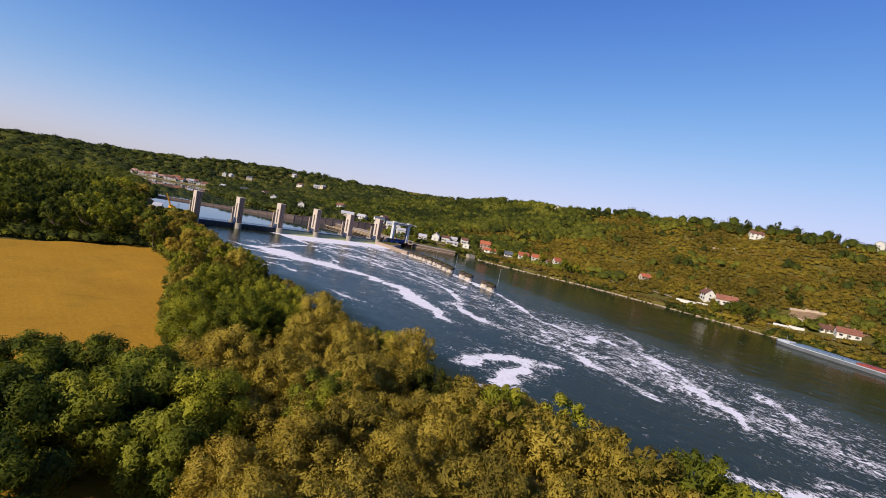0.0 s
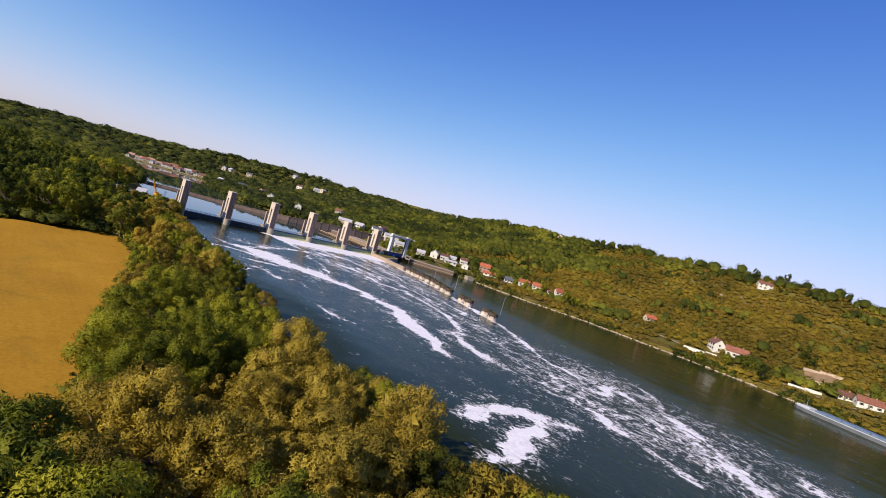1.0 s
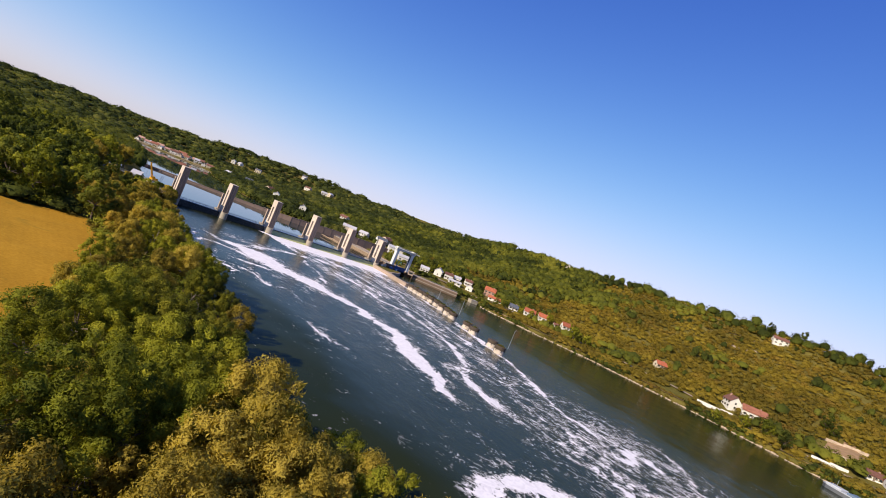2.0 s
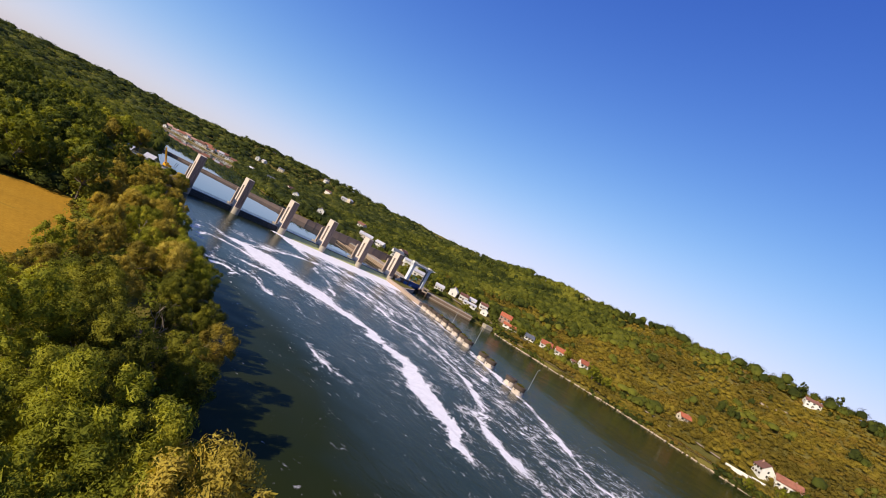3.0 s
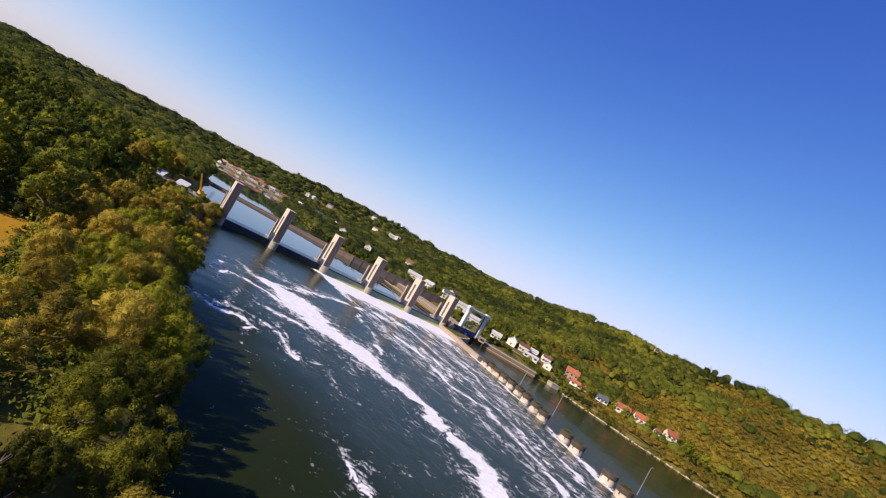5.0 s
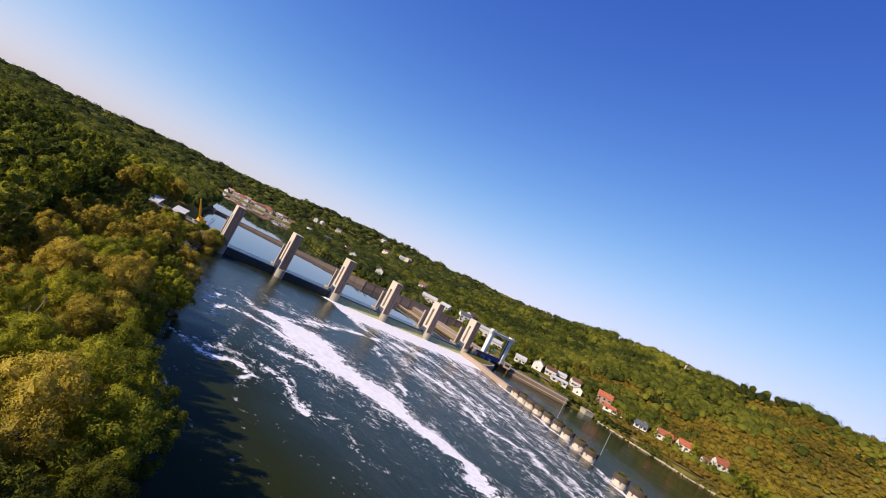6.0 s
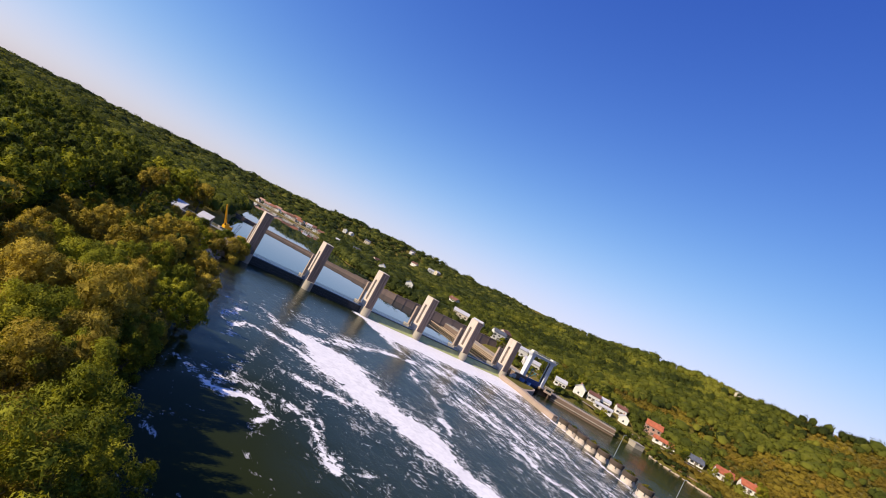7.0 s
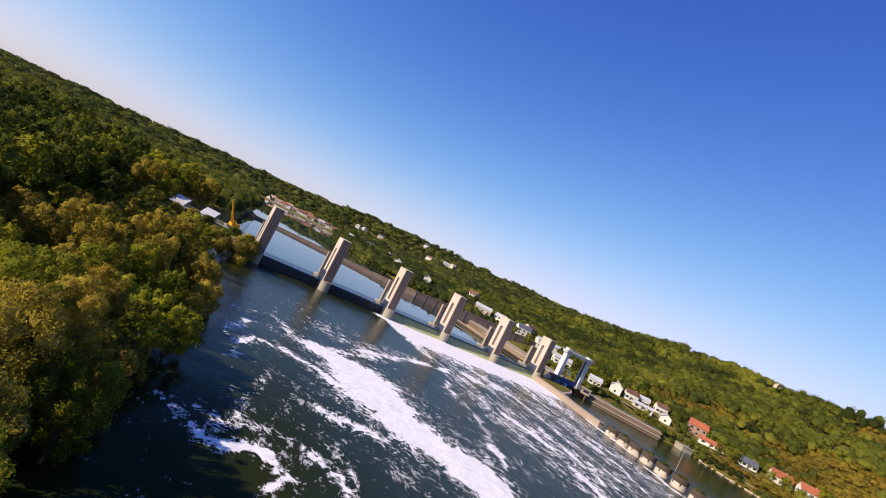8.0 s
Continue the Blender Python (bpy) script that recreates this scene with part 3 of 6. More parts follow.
def make_pier():
    """One dam pier on its foot: slotted tower, upstream guide column, rounded nose."""
    p = thing("dam_pier", 0, 0, 0, 0, "tall pale concrete dam pier with a dark vertical slot", "dam pier", "piers of the dam")
    bm = bmesh.new()
    nose = [(2.0 * math.sin(a), -3.2 - 1.9 * math.cos(a)) for a in np.linspace(-1.57, 1.57, 9)]
    prism(bm, [(-2.0, 11.5)] + nose + [(2.0, 11.5)], -4.0, 3.9)
    part("foot", bm, M_QUAY, p, "stained concrete foot with a rounded nose")
    bm = bmesh.new()
    box(bm, -1.7, 1.7, -3.3, -1.0, 3.9, TOP)
    box(bm, -0.35, 0.35, -1.0, 1.0, 3.9, TOP - 4.2)
    box(bm, -1.7, 1.7, 1.0, 3.0, 3.9, TOP)
    box(bm, -1.7, 1.7, -1.0, 1.0, TOP - 4.2, TOP)
    box(bm, -1.7, 1.7, -1.0, 1.0, 3.9, 7.0)
    part("tower", bm, M_CONCRETE, p)
    bm = bmesh.new()
    for x in (-1.7, -0.5, 0.7):
        box(bm, x, x + 1.0, -3.85, -3.3, 3.9, TOP - 0.05)
    part("rib", bm, M_FACE, p, "brown-stained ribs of the downstream face")
    bm = bmesh.new()
    box(bm, -1.74, 1.74, -3.9, 3.04, TOP, TOP + 0.3)
    bmesh.ops.bevel(bm, geom=bm.edges[:], offset=0.08, segments=1, affect="EDGES")
    part("cap", bm, M_CONCRETE, p)
    bm = bmesh.new()
    box(bm, -1.6, -0.5, 6.8, 8.2, 3.9, 13.4)
    box(bm, 0.5, 1.6, 6.8, 8.2, 3.9, 13.4)
    box(bm, -1.6, 1.6, 6.8, 8.2, 13.4, 14.0)
    part("guide_column", bm, M_CONCRETE_BROWN, p)
    bm = bmesh.new()
    for i in range(22):
        z = 7.2 + i * 0.44
        bar(bm, (-1.0, 0.05, z), (-1.0, 0.5, z), 0.035, 4)
    for y in (0.05, 0.5):
        bar(bm, (-1.0, y, 7.0), (-1.0, y, 17.0), 0.04, 4)
    part("ladder", bm, M_STEEL_DARK, p)
    return p


pier = make_pier()
pier.matrix_world = pose(PIERS[0], 0, 0)
for x in PIERS[1:]:
    copy_thing(pier, pose(x, 0, 0))


def make_gate(x0, x1, running):
    w = x1 - x0
    g = thing("dam_gate", x0, 0, 0, 0, "dark steel gate with water sliding over its apron" if running else "dark steel gate closing a dam span", "dam gate", "gates of the dam")
    bm = bmesh.new()
    box(bm, 0, w, 0.2, 0.9, -3.5, 3.05)
    for i in range(1, 8):
        x = w * i / 8
        box(bm, x - 0.12, x + 0.12, -0.25, 0.2, -0.5, 2.85)
    for z in (0.7, 1.8):
        box(bm, 0, w, -0.18, 0.2, z - 0.14, z + 0.14)
    part("leaf", bm, M_STEEL_DARK, g)
    bm = bmesh.new()
    box(bm, 0, w, -0.35, 1.15, 3.05, 3.4)
    part("walkway", bm, M_STEEL_BLUE, g, "blue-grey walkway beam")
    bm = bmesh.new()
    for y in (-0.3, 1.1):
        for z in (3.9, 4.4):
            bar(bm, (0, y, z), (w, y, z), 0.05, 4)
        for i in range(13):
            bar(bm, (w * i / 12, y, 3.4), (w * i / 12, y, 4.4), 0.05, 4)
    part("handrail", bm, M_STEEL_BLUE, g)
    if running:
        bm = bmesh.new()
        rows = []
        prof = [(-0.36, 2.75), (-1.1, 2.4), (-1.9, 1.7), (-2.7, 0.95), (-3.4, 0.4), (-4.2, 0.02)]
        for i in range(25):
            rows.append([bm.verts.new((w * i / 24, y, z + 0.06 * math.sin(i * 2.3 + y))) for y, z in prof])
        for a, b in zip(rows[:-1], rows[1:]):
            for j in range(len(prof) - 1):
                bm.faces.new((a[j], a[j + 1], b[j + 1], b[j])).smooth = True
        part("apron_water", bm, M_APRON, g, "thin yellow-green sheet of sliding water")
    return g


for i in range(5):
    make_gate(PIERS[i] + 2.0, PIERS[i + 1] - 2.0, i >= 2)


# ================= lock island, walls and quays =================
def quay(name, outline, z0, z1, mat, label, cope=0.35, top=None):
    q = thing(name, 0, 0, 0, 0, label, "quay wall", kind="structure")
    part("body", prism(bmesh.new(), outline, z0, z1), mat, q)
    cx = sum(p[0] for p in outline) / len(outline)
    cy = sum(p[1] for p in outline) / len(outline)
    grown = [(cx + (x - cx) * 1.0 + (0.25 if x > cx else -0.25), y + (0.25 if y > cy else -0.25)) for x, y in outline]
    part("coping", prism(bmesh.new(), grown, z1, z1 + cope), top or M_QUAY, q, "worn coping")
    return q


quay("wall_dividing", [(150.4, -3.2), (145.6, -6), (145.4, -22), (141.8, -36), (140.4, -54), (143.0, -54.5), (144.6, -37), (149, -24), (164, -14), (172.5, -6), (172.5, 4), (150.6, 4)], -4, 2.1, M_CONCRETE_BROWN,
     "low concrete guide wall curving below the dam", 0.35, M_CONCRETE_BROWN)
quay("wall_island", [(162.5, 4), (172.5, 4), (172.5, 92), (162.5, 92)], -4, 5.4, M_LOCK, "low brown lock island above the dam")
UPSTREAM = [(8, 163, 4.1), (34, 152.5, 4.2), (52, 145, 4.4), (88, 128, 5.0), (125, 109, 6.9), (164, 102, 9.4), (192, 97.5, 10.2), (232, 94, 10.8)]


def make_upstream_wall():
    """The brown wall that crosses the pool behind the dam, in bays, each with a coping and a buttress."""
    w = thing("wall_upstream", 0, 0, 0, 0, "long brown guide wall above the dam", "quay wall", kind="structure")
    for (x0, y0, h0), (x1, y1, h1) in zip(UPSTREAM[:-1], UPSTREAM[1:]):
        n = max(2, int(math.hypot(x1 - x0, y1 - y0) / 7.5))
        for i in range(n):
            a, b = i / n, (i + 1) / n
            p, q = (x0 + (x1 - x0) * a, y0 + (y1 - y0) * a), (x0 + (x1 - x0) * b, y0 + (y1 - y0) * b)
            top = h0 + (h1 - h0) * (a + b) / 2
            part("bay", prism(bmesh.new(), [p, q, (q[0] + 0.8, q[1] + 2.2), (p[0] + 0.8, p[1] + 2.2)], 0, top), M_WALL_BROWN, w)
            part("coping", prism(bmesh.new(), [(p[0] - 0.1, p[1] - 0.2), (q[0] - 0.1, q[1] - 0.2), (q[0] + 0.9, q[1] + 2.4), (p[0] + 0.9, p[1] + 2.4)], top, top + 0.2), M_WALL_BROWN, w)
            d = Vector((q[0] - p[0], q[1] - p[1], 0))
            bm = bmesh.new()
            box(bm, -0.2, 0.2, -0.22, 0.22, 2.5, top, Matrix.Translation((p[0], p[1], 0)) @ d.to_track_quat("X", "Z").to_matrix().to_4x4())
            part("buttress", bm, M_WALL_BROWN, w)


make_upstream_wall()


def make_jetty(x0, y0, x1, y1, z, label):
    """Timber guide jetty: two long beams and a plank walk on raking posts."""
    j = thing("guide_jetty", x0, y0, 0, 0, label, "jetty", "guide jetties above the lock")
    j.matrix_world = pose(x0, y0, 0, 0, 0, math.degrees(math.atan2(y1 - y0, x1 - x0)))
    L = math.hypot(x1 - x0, y1 - y0)
    for q, h in ((-0.7, z), (0.7, z), (-0.78, z - 1.0)):
        part("beam", one_box(0, L, q - 0.2, q + 0.2, h - 0.25, h + 0.25, 0.04), M_TIMBER, j, "weathered ochre beam")
    part("walk", one_box(0.2, L - 0.2, -0.5, 0.5, z - 0.1, z + 0.12), M_LOCK, j, "dark plank walk")
    for i in range(int(L / 5) + 1):
        for q in (-0.7, 0.7):
            bm = bmesh.new()
            bar(bm, (0.4 + i * 5, q * 1.5, -2), (0.4 + i * 5, q, z), 0.2, 6)
            part("post", bm, M_CAP, j)


for x0, y0, x1, y1, z in ((140, 34, 141.5, 76, 4.2), (144.5, 30, 147, 70, 4.3), (151.5, 12, 153, 60, 4.6), (155.0, 10, 157.5, 62, 5.0), (159.5, 9, 161, 66, 5.4)):
    make_jetty(x0, y0, x1, y1, z, "weathered timber guide jetty standing in the pool")
quay("wall_lock", [(192.0, 112), (192.0, 4), (188, -4), (216, -31), (219, -27), (196, 3), (196, 112)], -4, 3.5, M_LOCK, "brown lock wall with a worn coping", 0.35, M_CONCRETE_BROWN)
quay("wall_sluice", [(184.6, 2.8), (191.9, 2.8), (191.9, 9.0), (184.6, 9.0)], -4, 3.3, M_LOCK, "brown concrete pier under the lock portal", 0.3, M_CONCRETE_BROWN)
quay("wall_landing", [(231, -35), (237, -37), (239, -31), (233, -29)], -4, 2.6, M_QUAY, "short pale landing quay below the lock")


def make_portal():
    """The lift-gate portal of the lock: two tall legs, a thin deck with overhangs, the lift gate and its gear."""
    p = thing("lock_gantry", 0, 0, 0, 0, "pale concrete lift-gate portal of the lock", "gantry")
    for x in (168.6, 185.4):
        leg = part("leg", one_box(x, x + 2.3, 4.2, 7.2, 2.5, 18.7, 0.1), M_WHITE_PORTAL, p)
        part("guide_rail", one_box(x + (2.3 if x < 175 else -0.25), x + (2.55 if x < 175 else 0.0), 5.3, 6.1, 3.2, 18.7), M_STEEL_DARK, leg, "dark steel guide rail")
        part("haunch", one_box(x - 0.25, x + 2.55, 4.0, 7.4, 17.7, 18.7, 0.2), M_WHITE_PORTAL, leg)
    part("crossbeam", one_box(167.6, 189.0, 3.9, 7.5, 18.7, 19.9, 0.12), M_WHITE_PORTAL, p)
    part("deck", one_box(167.2, 189.4, 3.4, 8.0, 19.9, 20.2, 0.05), M_WHITE, p)
    part("winch_house", one_box(168.4, 171.6, 4.4, 7.0, 20.2, 21.3, 0.08), M_WHITE, p, "low white winch house")
    part("winch_house", one_box(185.4, 188.2, 4.4, 7.0, 20.2, 21.1, 0.08), M_WHITE, p, "low white winch house")
    lift = part("lift_gate", one_box(171.2, 185.2, 5.3, 6.1, 1.5, 5.6), M_BLUE, p, "blue steel lift gate")
    for i in range(6):
        part("girder", one_box(171.2, 185.2, 5.0, 5.3, 1.7 + i * 0.75, 1.95 + i * 0.75), M_BLUE, lift)
    for x in (172.0, 184.4):
        bm = bmesh.new()
        bar(bm, (x, 5.7, 5.6), (x, 5.7, 18.7), 0.07, 5)
        part("cable", bm, M_STEEL_DARK, p)
    bm = bmesh.new()
    bar(bm, (173.5, 4.6, 5.6), (178.0, 4.6, 10.0), 0.22, 5)
    bar(bm, (173.5, 4.6, 5.6), (173.8, 4.6, 11.5), 0.22, 5)
    bar(bm, (173.8, 4.6, 11.5), (179.0, 4.6, 8.0), 0.18, 5)
    part("hoist_frame", bm, M_TEAL, p, "teal hoist frame")
    bm = bmesh.new()
    for y in (3.5, 7.9):
        for z in (20.7, 21.2):
            bar(bm, (167.4, y, z), (189.2, y, z), 0.05, 4)
        for i in range(10):
            bar(bm, (167.4 + i * 2.42, y, 20.2), (167.4 + i * 2.42, y, 21.2), 0.05, 4)
    part("handrail", bm, M_STEEL_GREY, p)
    return p


make_portal()


def make_kiosk(x, y, z):
    k = thing("lock_kiosk", x, y, z, -40, "small dark lock keeper's kiosk with a flat roof", "kiosk")
    part("wall", one_box(-2.2, 2.2, -1.8, 1.8, 0, 3.0, 0.05), M_CONCRETE_BROWN, k)
    part("roof", one_box(-2.7, 2.7, -2.3, 2.3, 3.0, 3.35, 0.05), M_QUAY, k)
    part("window", one_box(-1.5, 1.5, -1.86, -1.78, 1.2, 2.4), M_GLASS, k)
    part("window", one_box(-2.26, -2.18, -1.2, 1.2, 1.2, 2.4), M_GLASS, k)
    part("door", one_box(0.6, 1.5, 1.76, 1.86, 0, 2.1), M_WOOD, k)


make_kiosk(184.5, -3.5, 2.9)


def make_fence(line, z, h, label):
    """Steel railing along a quay."""
    f = thing("quay_railing", 0, 0, 0, 0, label, "railing", "railings of the lock")
    for (x0, y0), (x1, y1) in zip(line[:-1], line[1:]):
        for dz in (h * 0.5, h):
            bm = bmesh.new()
            bar(bm, (x0, y0, z + dz), (x1, y1, z + dz), 0.06, 4)
            part("rail", bm, M_STEEL_GREY, f)
        n = max(2, int(math.hypot(x1 - x0, y1 - y0) / 3))
        for i in range(n):
            bm = bmesh.new()
            x, y = x0 + (x1 - x0) * i / n, y0 + (y1 - y0) * i / n
            bar(bm, (x, y, z), (x, y, z + h), 0.06, 4)
            part("post", bm, M_STEEL_GREY, f)


make_fence([(188.6, -4.2), (216.0, -30.4)], 3.85, 1.1, "grey steel railing on the lock wall")
make_fence([(163.0, 5), (163.0, 91)], 5.75, 1.1, "grey steel railing on the lock island")


def make_waler(x0, y0, x1, y1, z):
    d = Vector((x1 - x0, y1 - y0, 0))
    m = Matrix.Translation(((x0 + x1) / 2, (y0 + y1) / 2, z)) @ d.to_track_quat("X", "Z").to_matrix().to_4x4()
    bm = bmesh.new()
    box(bm, -d.length / 2, d.length / 2, -0.3, 0.3, -0.22, 0.22, m)
    part("waler", bm, M_QUAY, bpy.data.objects["wall_lock"], "pale fender beam")


make_waler(188.0, -4.5, 216.0, -31.5, 1.5)
# planked walk along the lock island
bm = prism(bmesh.new(), [(164, 14), (171.5, 14), (171.5, 91), (164, 91)], 5.76, 5.9)
tagged(new("island_deck", mesh_from("island_deck", bm, M_TIMBER)), "weathered brown planking along the lock island", "deck", kind="structure")


bm = prism(bmesh.new(), [(151.2, -2.6), (147.2, -7), (147.0, -20), (150, -21), (163.6, -12.4), (171.8, -5.4), (171.8, 3.4), (151.2, 3.4)], 2.4, 2.56)
tagged(new("verge", mesh_from("verge", bm, M_GROUND)), "rough dry grass on the guide wall beside the lock", "grass", kind="structure")


def make_cabinet(x, y, z, turn, w, d, h, mat, label):
    c = thing("equipment_cabinet", x, y, z, turn, label, "cabinet", "equipment beside the lock")
    part("body", one_box(-w / 2, w / 2, -d / 2, d / 2, 0.1, h, 0.05), mat, c)
    part("plinth", one_box(-w / 2 - 0.1, w / 2 + 0.1, -d / 2 - 0.1, d / 2 + 0.1, -0.2, 0.1), M_QUAY, c)
    part("door", one_box(-w * 0.42, w * 0.42, -d / 2 - 0.04, -d / 2 + 0.01, 0.25, h - 0.15), mat, c)


for x, y, w, d, h, mt, lb in ((166.5, 0.5, 3.0, 1.6, 1.9, M_BLUE, "blue steel equipment cabinet beside the lock"), (169.8, -2.0, 2.2, 1.4, 1.5, M_BLUE, "low blue steel cabinet beside the lock"),
                              (160.5, 1.5, 2.4, 1.5, 2.1, M_STEEL_GREY, "grey steel equipment cabinet beside the lock"), (156.0, -1.0, 1.6, 1.2, 1.4, M_WHITE, "small white cabinet on the guide wall")):
    make_cabinet(x, y, 2.56, -40, w, d, h, mt, lb)


def make_dolphin(x, y, turn, kind):
    d = thing("mooring_dolphin", x, y, 0, turn, "round concrete mooring dolphin with a dark weathered cap", "mooring dolphin", "dolphins below the lock")
    bm = bmesh.new()
    bmesh.ops.create_cone(bm, cap_ends=True, segments=20, radius1=2.5, radius2=2.4, depth=6.2, matrix=Matrix.Translation((0, 0, -1.1)))
    part("drum", bm, M_CONCRETE, d)
    bm = bmesh.new()
    bmesh.ops.create_cone(bm, cap_ends=True, segments=20, radius1=2.62, radius2=2.68, depth=1.7, matrix=Matrix.Translation((0, 0, 2.75)))
    bmesh.ops.bevel(bm, geom=[e for e in bm.edges if abs(e.verts[0].co.z - e.verts[1].co.z) < 0.01], offset=0.12, segments=1, affect="EDGES")
    part("cap", bm, M_CAP, d, "dark timber-faced cap")
    bm = bmesh.new()
    for i in range(6):
        a = i * 1.047
        fm = bmesh.new()
        box(fm, -0.16, 0.16, -0.1, 0.1, 1.2, 3.5, Matrix.Translation((2.5 * math.cos(a), 2.5 * math.sin(a), 0)) @ Matrix.Rotation(a + 1.57, 4, "Z"))
        part("fender", fm, M_STEEL_DARK, d)
    bar(bm, (0, 0, 3.4), (0, 0, 4.05), 0.22, 8)
    bar(bm, (-0.5, 0, 3.92), (0.5, 0, 3.92), 0.12, 6)
    part("bollard", bm, M_STEEL_DARK, d)
    if kind:
        part("weed_tuft", weed_bm(2.1 if kind > 1 else 1.4, 60, int(abs(y) * 7)), M_WEED, d, "weeds grown over the cap").location = (0, 0, 3.3)
    return d


def weed_bm(r, n, seed):
    rng = random.Random(seed)
    bm = bmesh.new()
    for _ in range(n * 3):
        a, q = rng.uniform(0, 6.28), r * math.sqrt(rng.random())
        c = Vector((q * math.cos(a), q * math.sin(a), rng.uniform(0.1, 1.1 * (1.2 - q / r))))
        u = Vector((rng.gauss(0, 1), rng.gauss(0, 1), rng.gauss(0, 1))).normalized() * rng.uniform(0.18, 0.42)
        v = Vector((rng.gauss(0, 1), rng.gauss(0, 1), rng.gauss(0, 1))).normalized() * rng.uniform(0.15, 0.35)
        bm.faces.new([bm.verts.new(c + w) for w in (u, v, -u, -v)])
    return bm


DOLPHINS = [(106, -171, 2), (110.5, -162.5, 0), (115.5, -145, 1), (118.5, -137, 2), (123.5, -120.5, 1), (127, -112.5, 2), (130.5, -103.5, 2), (134, -95, 2), (135.7, -87.5, 2), (137, -80.5, 1),
            (138.2, -74, 0), (139, -68, 1), (140, -61.5, 0)]
for k, (x, y, green) in enumerate(DOLPHINS):
    make_dolphin(x, y, k * 31, green)


def make_lamp(x, y, z, h):
    p = thing("lamp_post", x, y, z, 0, "slender grey lamp post on the mooring line", "lamp post", "lamp posts on the mooring line")
    bm = bmesh.new()
    bar(bm, (0, 0, 0), (0, 0, h), 0.13, 6, 0.08)
    part("pole", bm, M_STEEL_GREY, p)
    bm = bmesh.new()
    bar(bm, (0, 0, h), (0.9, 0, h + 0.25), 0.06, 5)
    part("arm", bm, M_STEEL_GREY, p)
    part("lantern", one_box(0.7, 1.4, -0.14, 0.14, h + 0.15, h + 0.32), M_STEEL_GREY, p)


for x, y in ((108.6, -173.2), (126.0, -122.3), (138.6, -89.5)):
    make_lamp(x, y, 3.35, 9.0)


# ================= houses =================
def make_house(x, y, turn, L, W, H, roof_h, wall=None, roof=None, label="", group="", z=None, chimney=True, windows=3, storeys=1, name="house", hip=0.0):
    z = ground_at(x, y) - 0.3 if z is None else z
    wall, roof = wall or M_WHITE, roof or M_ROOF_RED
    L, W, H, roof_h = L * 0.80, W * 0.80, H * 0.80, roof_h * 0.80
    h = thing(name, x, y, z, turn, label or "small white rendered house with a red tiled roof", "house" if name == "house" else name.replace("_", " "), group)
    a, b = L / 2, W / 2
    bm = bmesh.new()
    box(bm, -a, a, -b, b, -1.5, H)
    for sx in (-a, a):
        v = [bm.verts.new((sx, -b, H)), bm.verts.new((sx, b, H)), bm.verts.new((sx * (1 - hip), 0, H + roof_h))]
        bm.faces.new(v if sx > 0 else v[::-1])
    part("wall", bm, wall, h)
    e, th = 0.45, 0.22
    for side in (-1, 1):
        bm = bmesh.new()
        slope = roof_h / b
        y0, z0 = side * (b + e), H - e * slope
        top = a * (1 - hip) + (e if hip == 0 else 0)
        vs = []
        for dz in (0.05, th + 0.05):
            vs.append([bm.verts.new((sx * q, yy, zz + dz)) for sx, q, yy, zz in ((-1, a + e, y0, z0), (1, a + e, y0, z0), (1, top, 0, H + roof_h), (-1, top, 0, H + roof_h))])
        lo, hi = vs
        bm.faces.new(hi)
        bm.faces.new(lo[::-1])
        for i in range(4):
            bm.faces.new((lo[i], lo[(i + 1) % 4], hi[(i + 1) % 4], hi[i]))
        bmesh.ops.recalc_face_normals(bm, faces=bm.faces[:])
        part("roof", bm, roof, h)
    if chimney:
        part("chimney", one_box(a * 0.45, a * 0.45 + 0.7, 0.4, 1.2, H + roof_h * 0.5, H + roof_h + 0.9, 0.04), M_PINK, h)
    for s in range(storeys):
        zc = 1.5 + s * 2.6
        for side in (-1, 1):
            for i in range(windows):
                xx = -a + L * (i + 0.5) / windows
                w = part("window", one_box(xx - 0.5, xx + 0.5, side * b - 0.05, side * b + 0.05, zc - 0.6, zc + 0.65), M_GLASS, h)
                for q in (-0.78, 0.78):
                    part("shutter", one_box(xx + q - 0.24, xx + q + 0.24, side * b - 0.09, side * b + 0.09, zc - 0.6, zc + 0.65), M_WOOD, w)
        for sx in (-1, 1):
            part("window", one_box(sx * a - 0.05, sx * a + 0.05, -0.5, 0.5, zc - 0.6, zc + 0.65), M_GLASS, h)
    part("door", one_box(-a * 0.1 - 0.5, -a * 0.1 + 0.5, -b - 0.07, -b + 0.05, 0.0, 2.1), M_WOOD, h)
    return h


G = "houses along the river road"
# big white double house and its neighbours
make_house(304, -217, 40, 13, 9, 6.4, 4.2, M_WHITE, M_ROOF_BROWN, "white two-storey house with a brown tiled roof", G, storeys=2)
make_house(305, -230, -62, 18, 9, 4.4, 4.0, M_WHITE, M_ROOF_RUST, "long white house with a rust-brown tiled roof", G, windows=4)
make_house(322, -160, -40, 10, 8, 3.4, 3.0, M_CREAM, M_ROOF_RED, "small cream house with a red tiled roof among trees", G)
make_house(279, -10, -52, 13, 10, 7.2, 3.6, M_PINK, M_ROOF_RED, "pink brick two-storey house with an orange-red roof", G, storeys=2)
make_house(272, -25, -52, 17, 5, 3.2, 2.0, M_WHITE, M_ROOF_RED, "low white annex with a long red roof", G, chimney=False)
make_house(276, -44, -45, 10, 8, 3.2, 3.0, M_WHITE, M_ROOF_SLATE, "white cottage with a dark slate roof", G)
make_house(283, -57, -48, 12, 9, 4.0, 3.6, M_WHITE, M_ROOF_RED, "white house with an orange-red tiled roof", G)
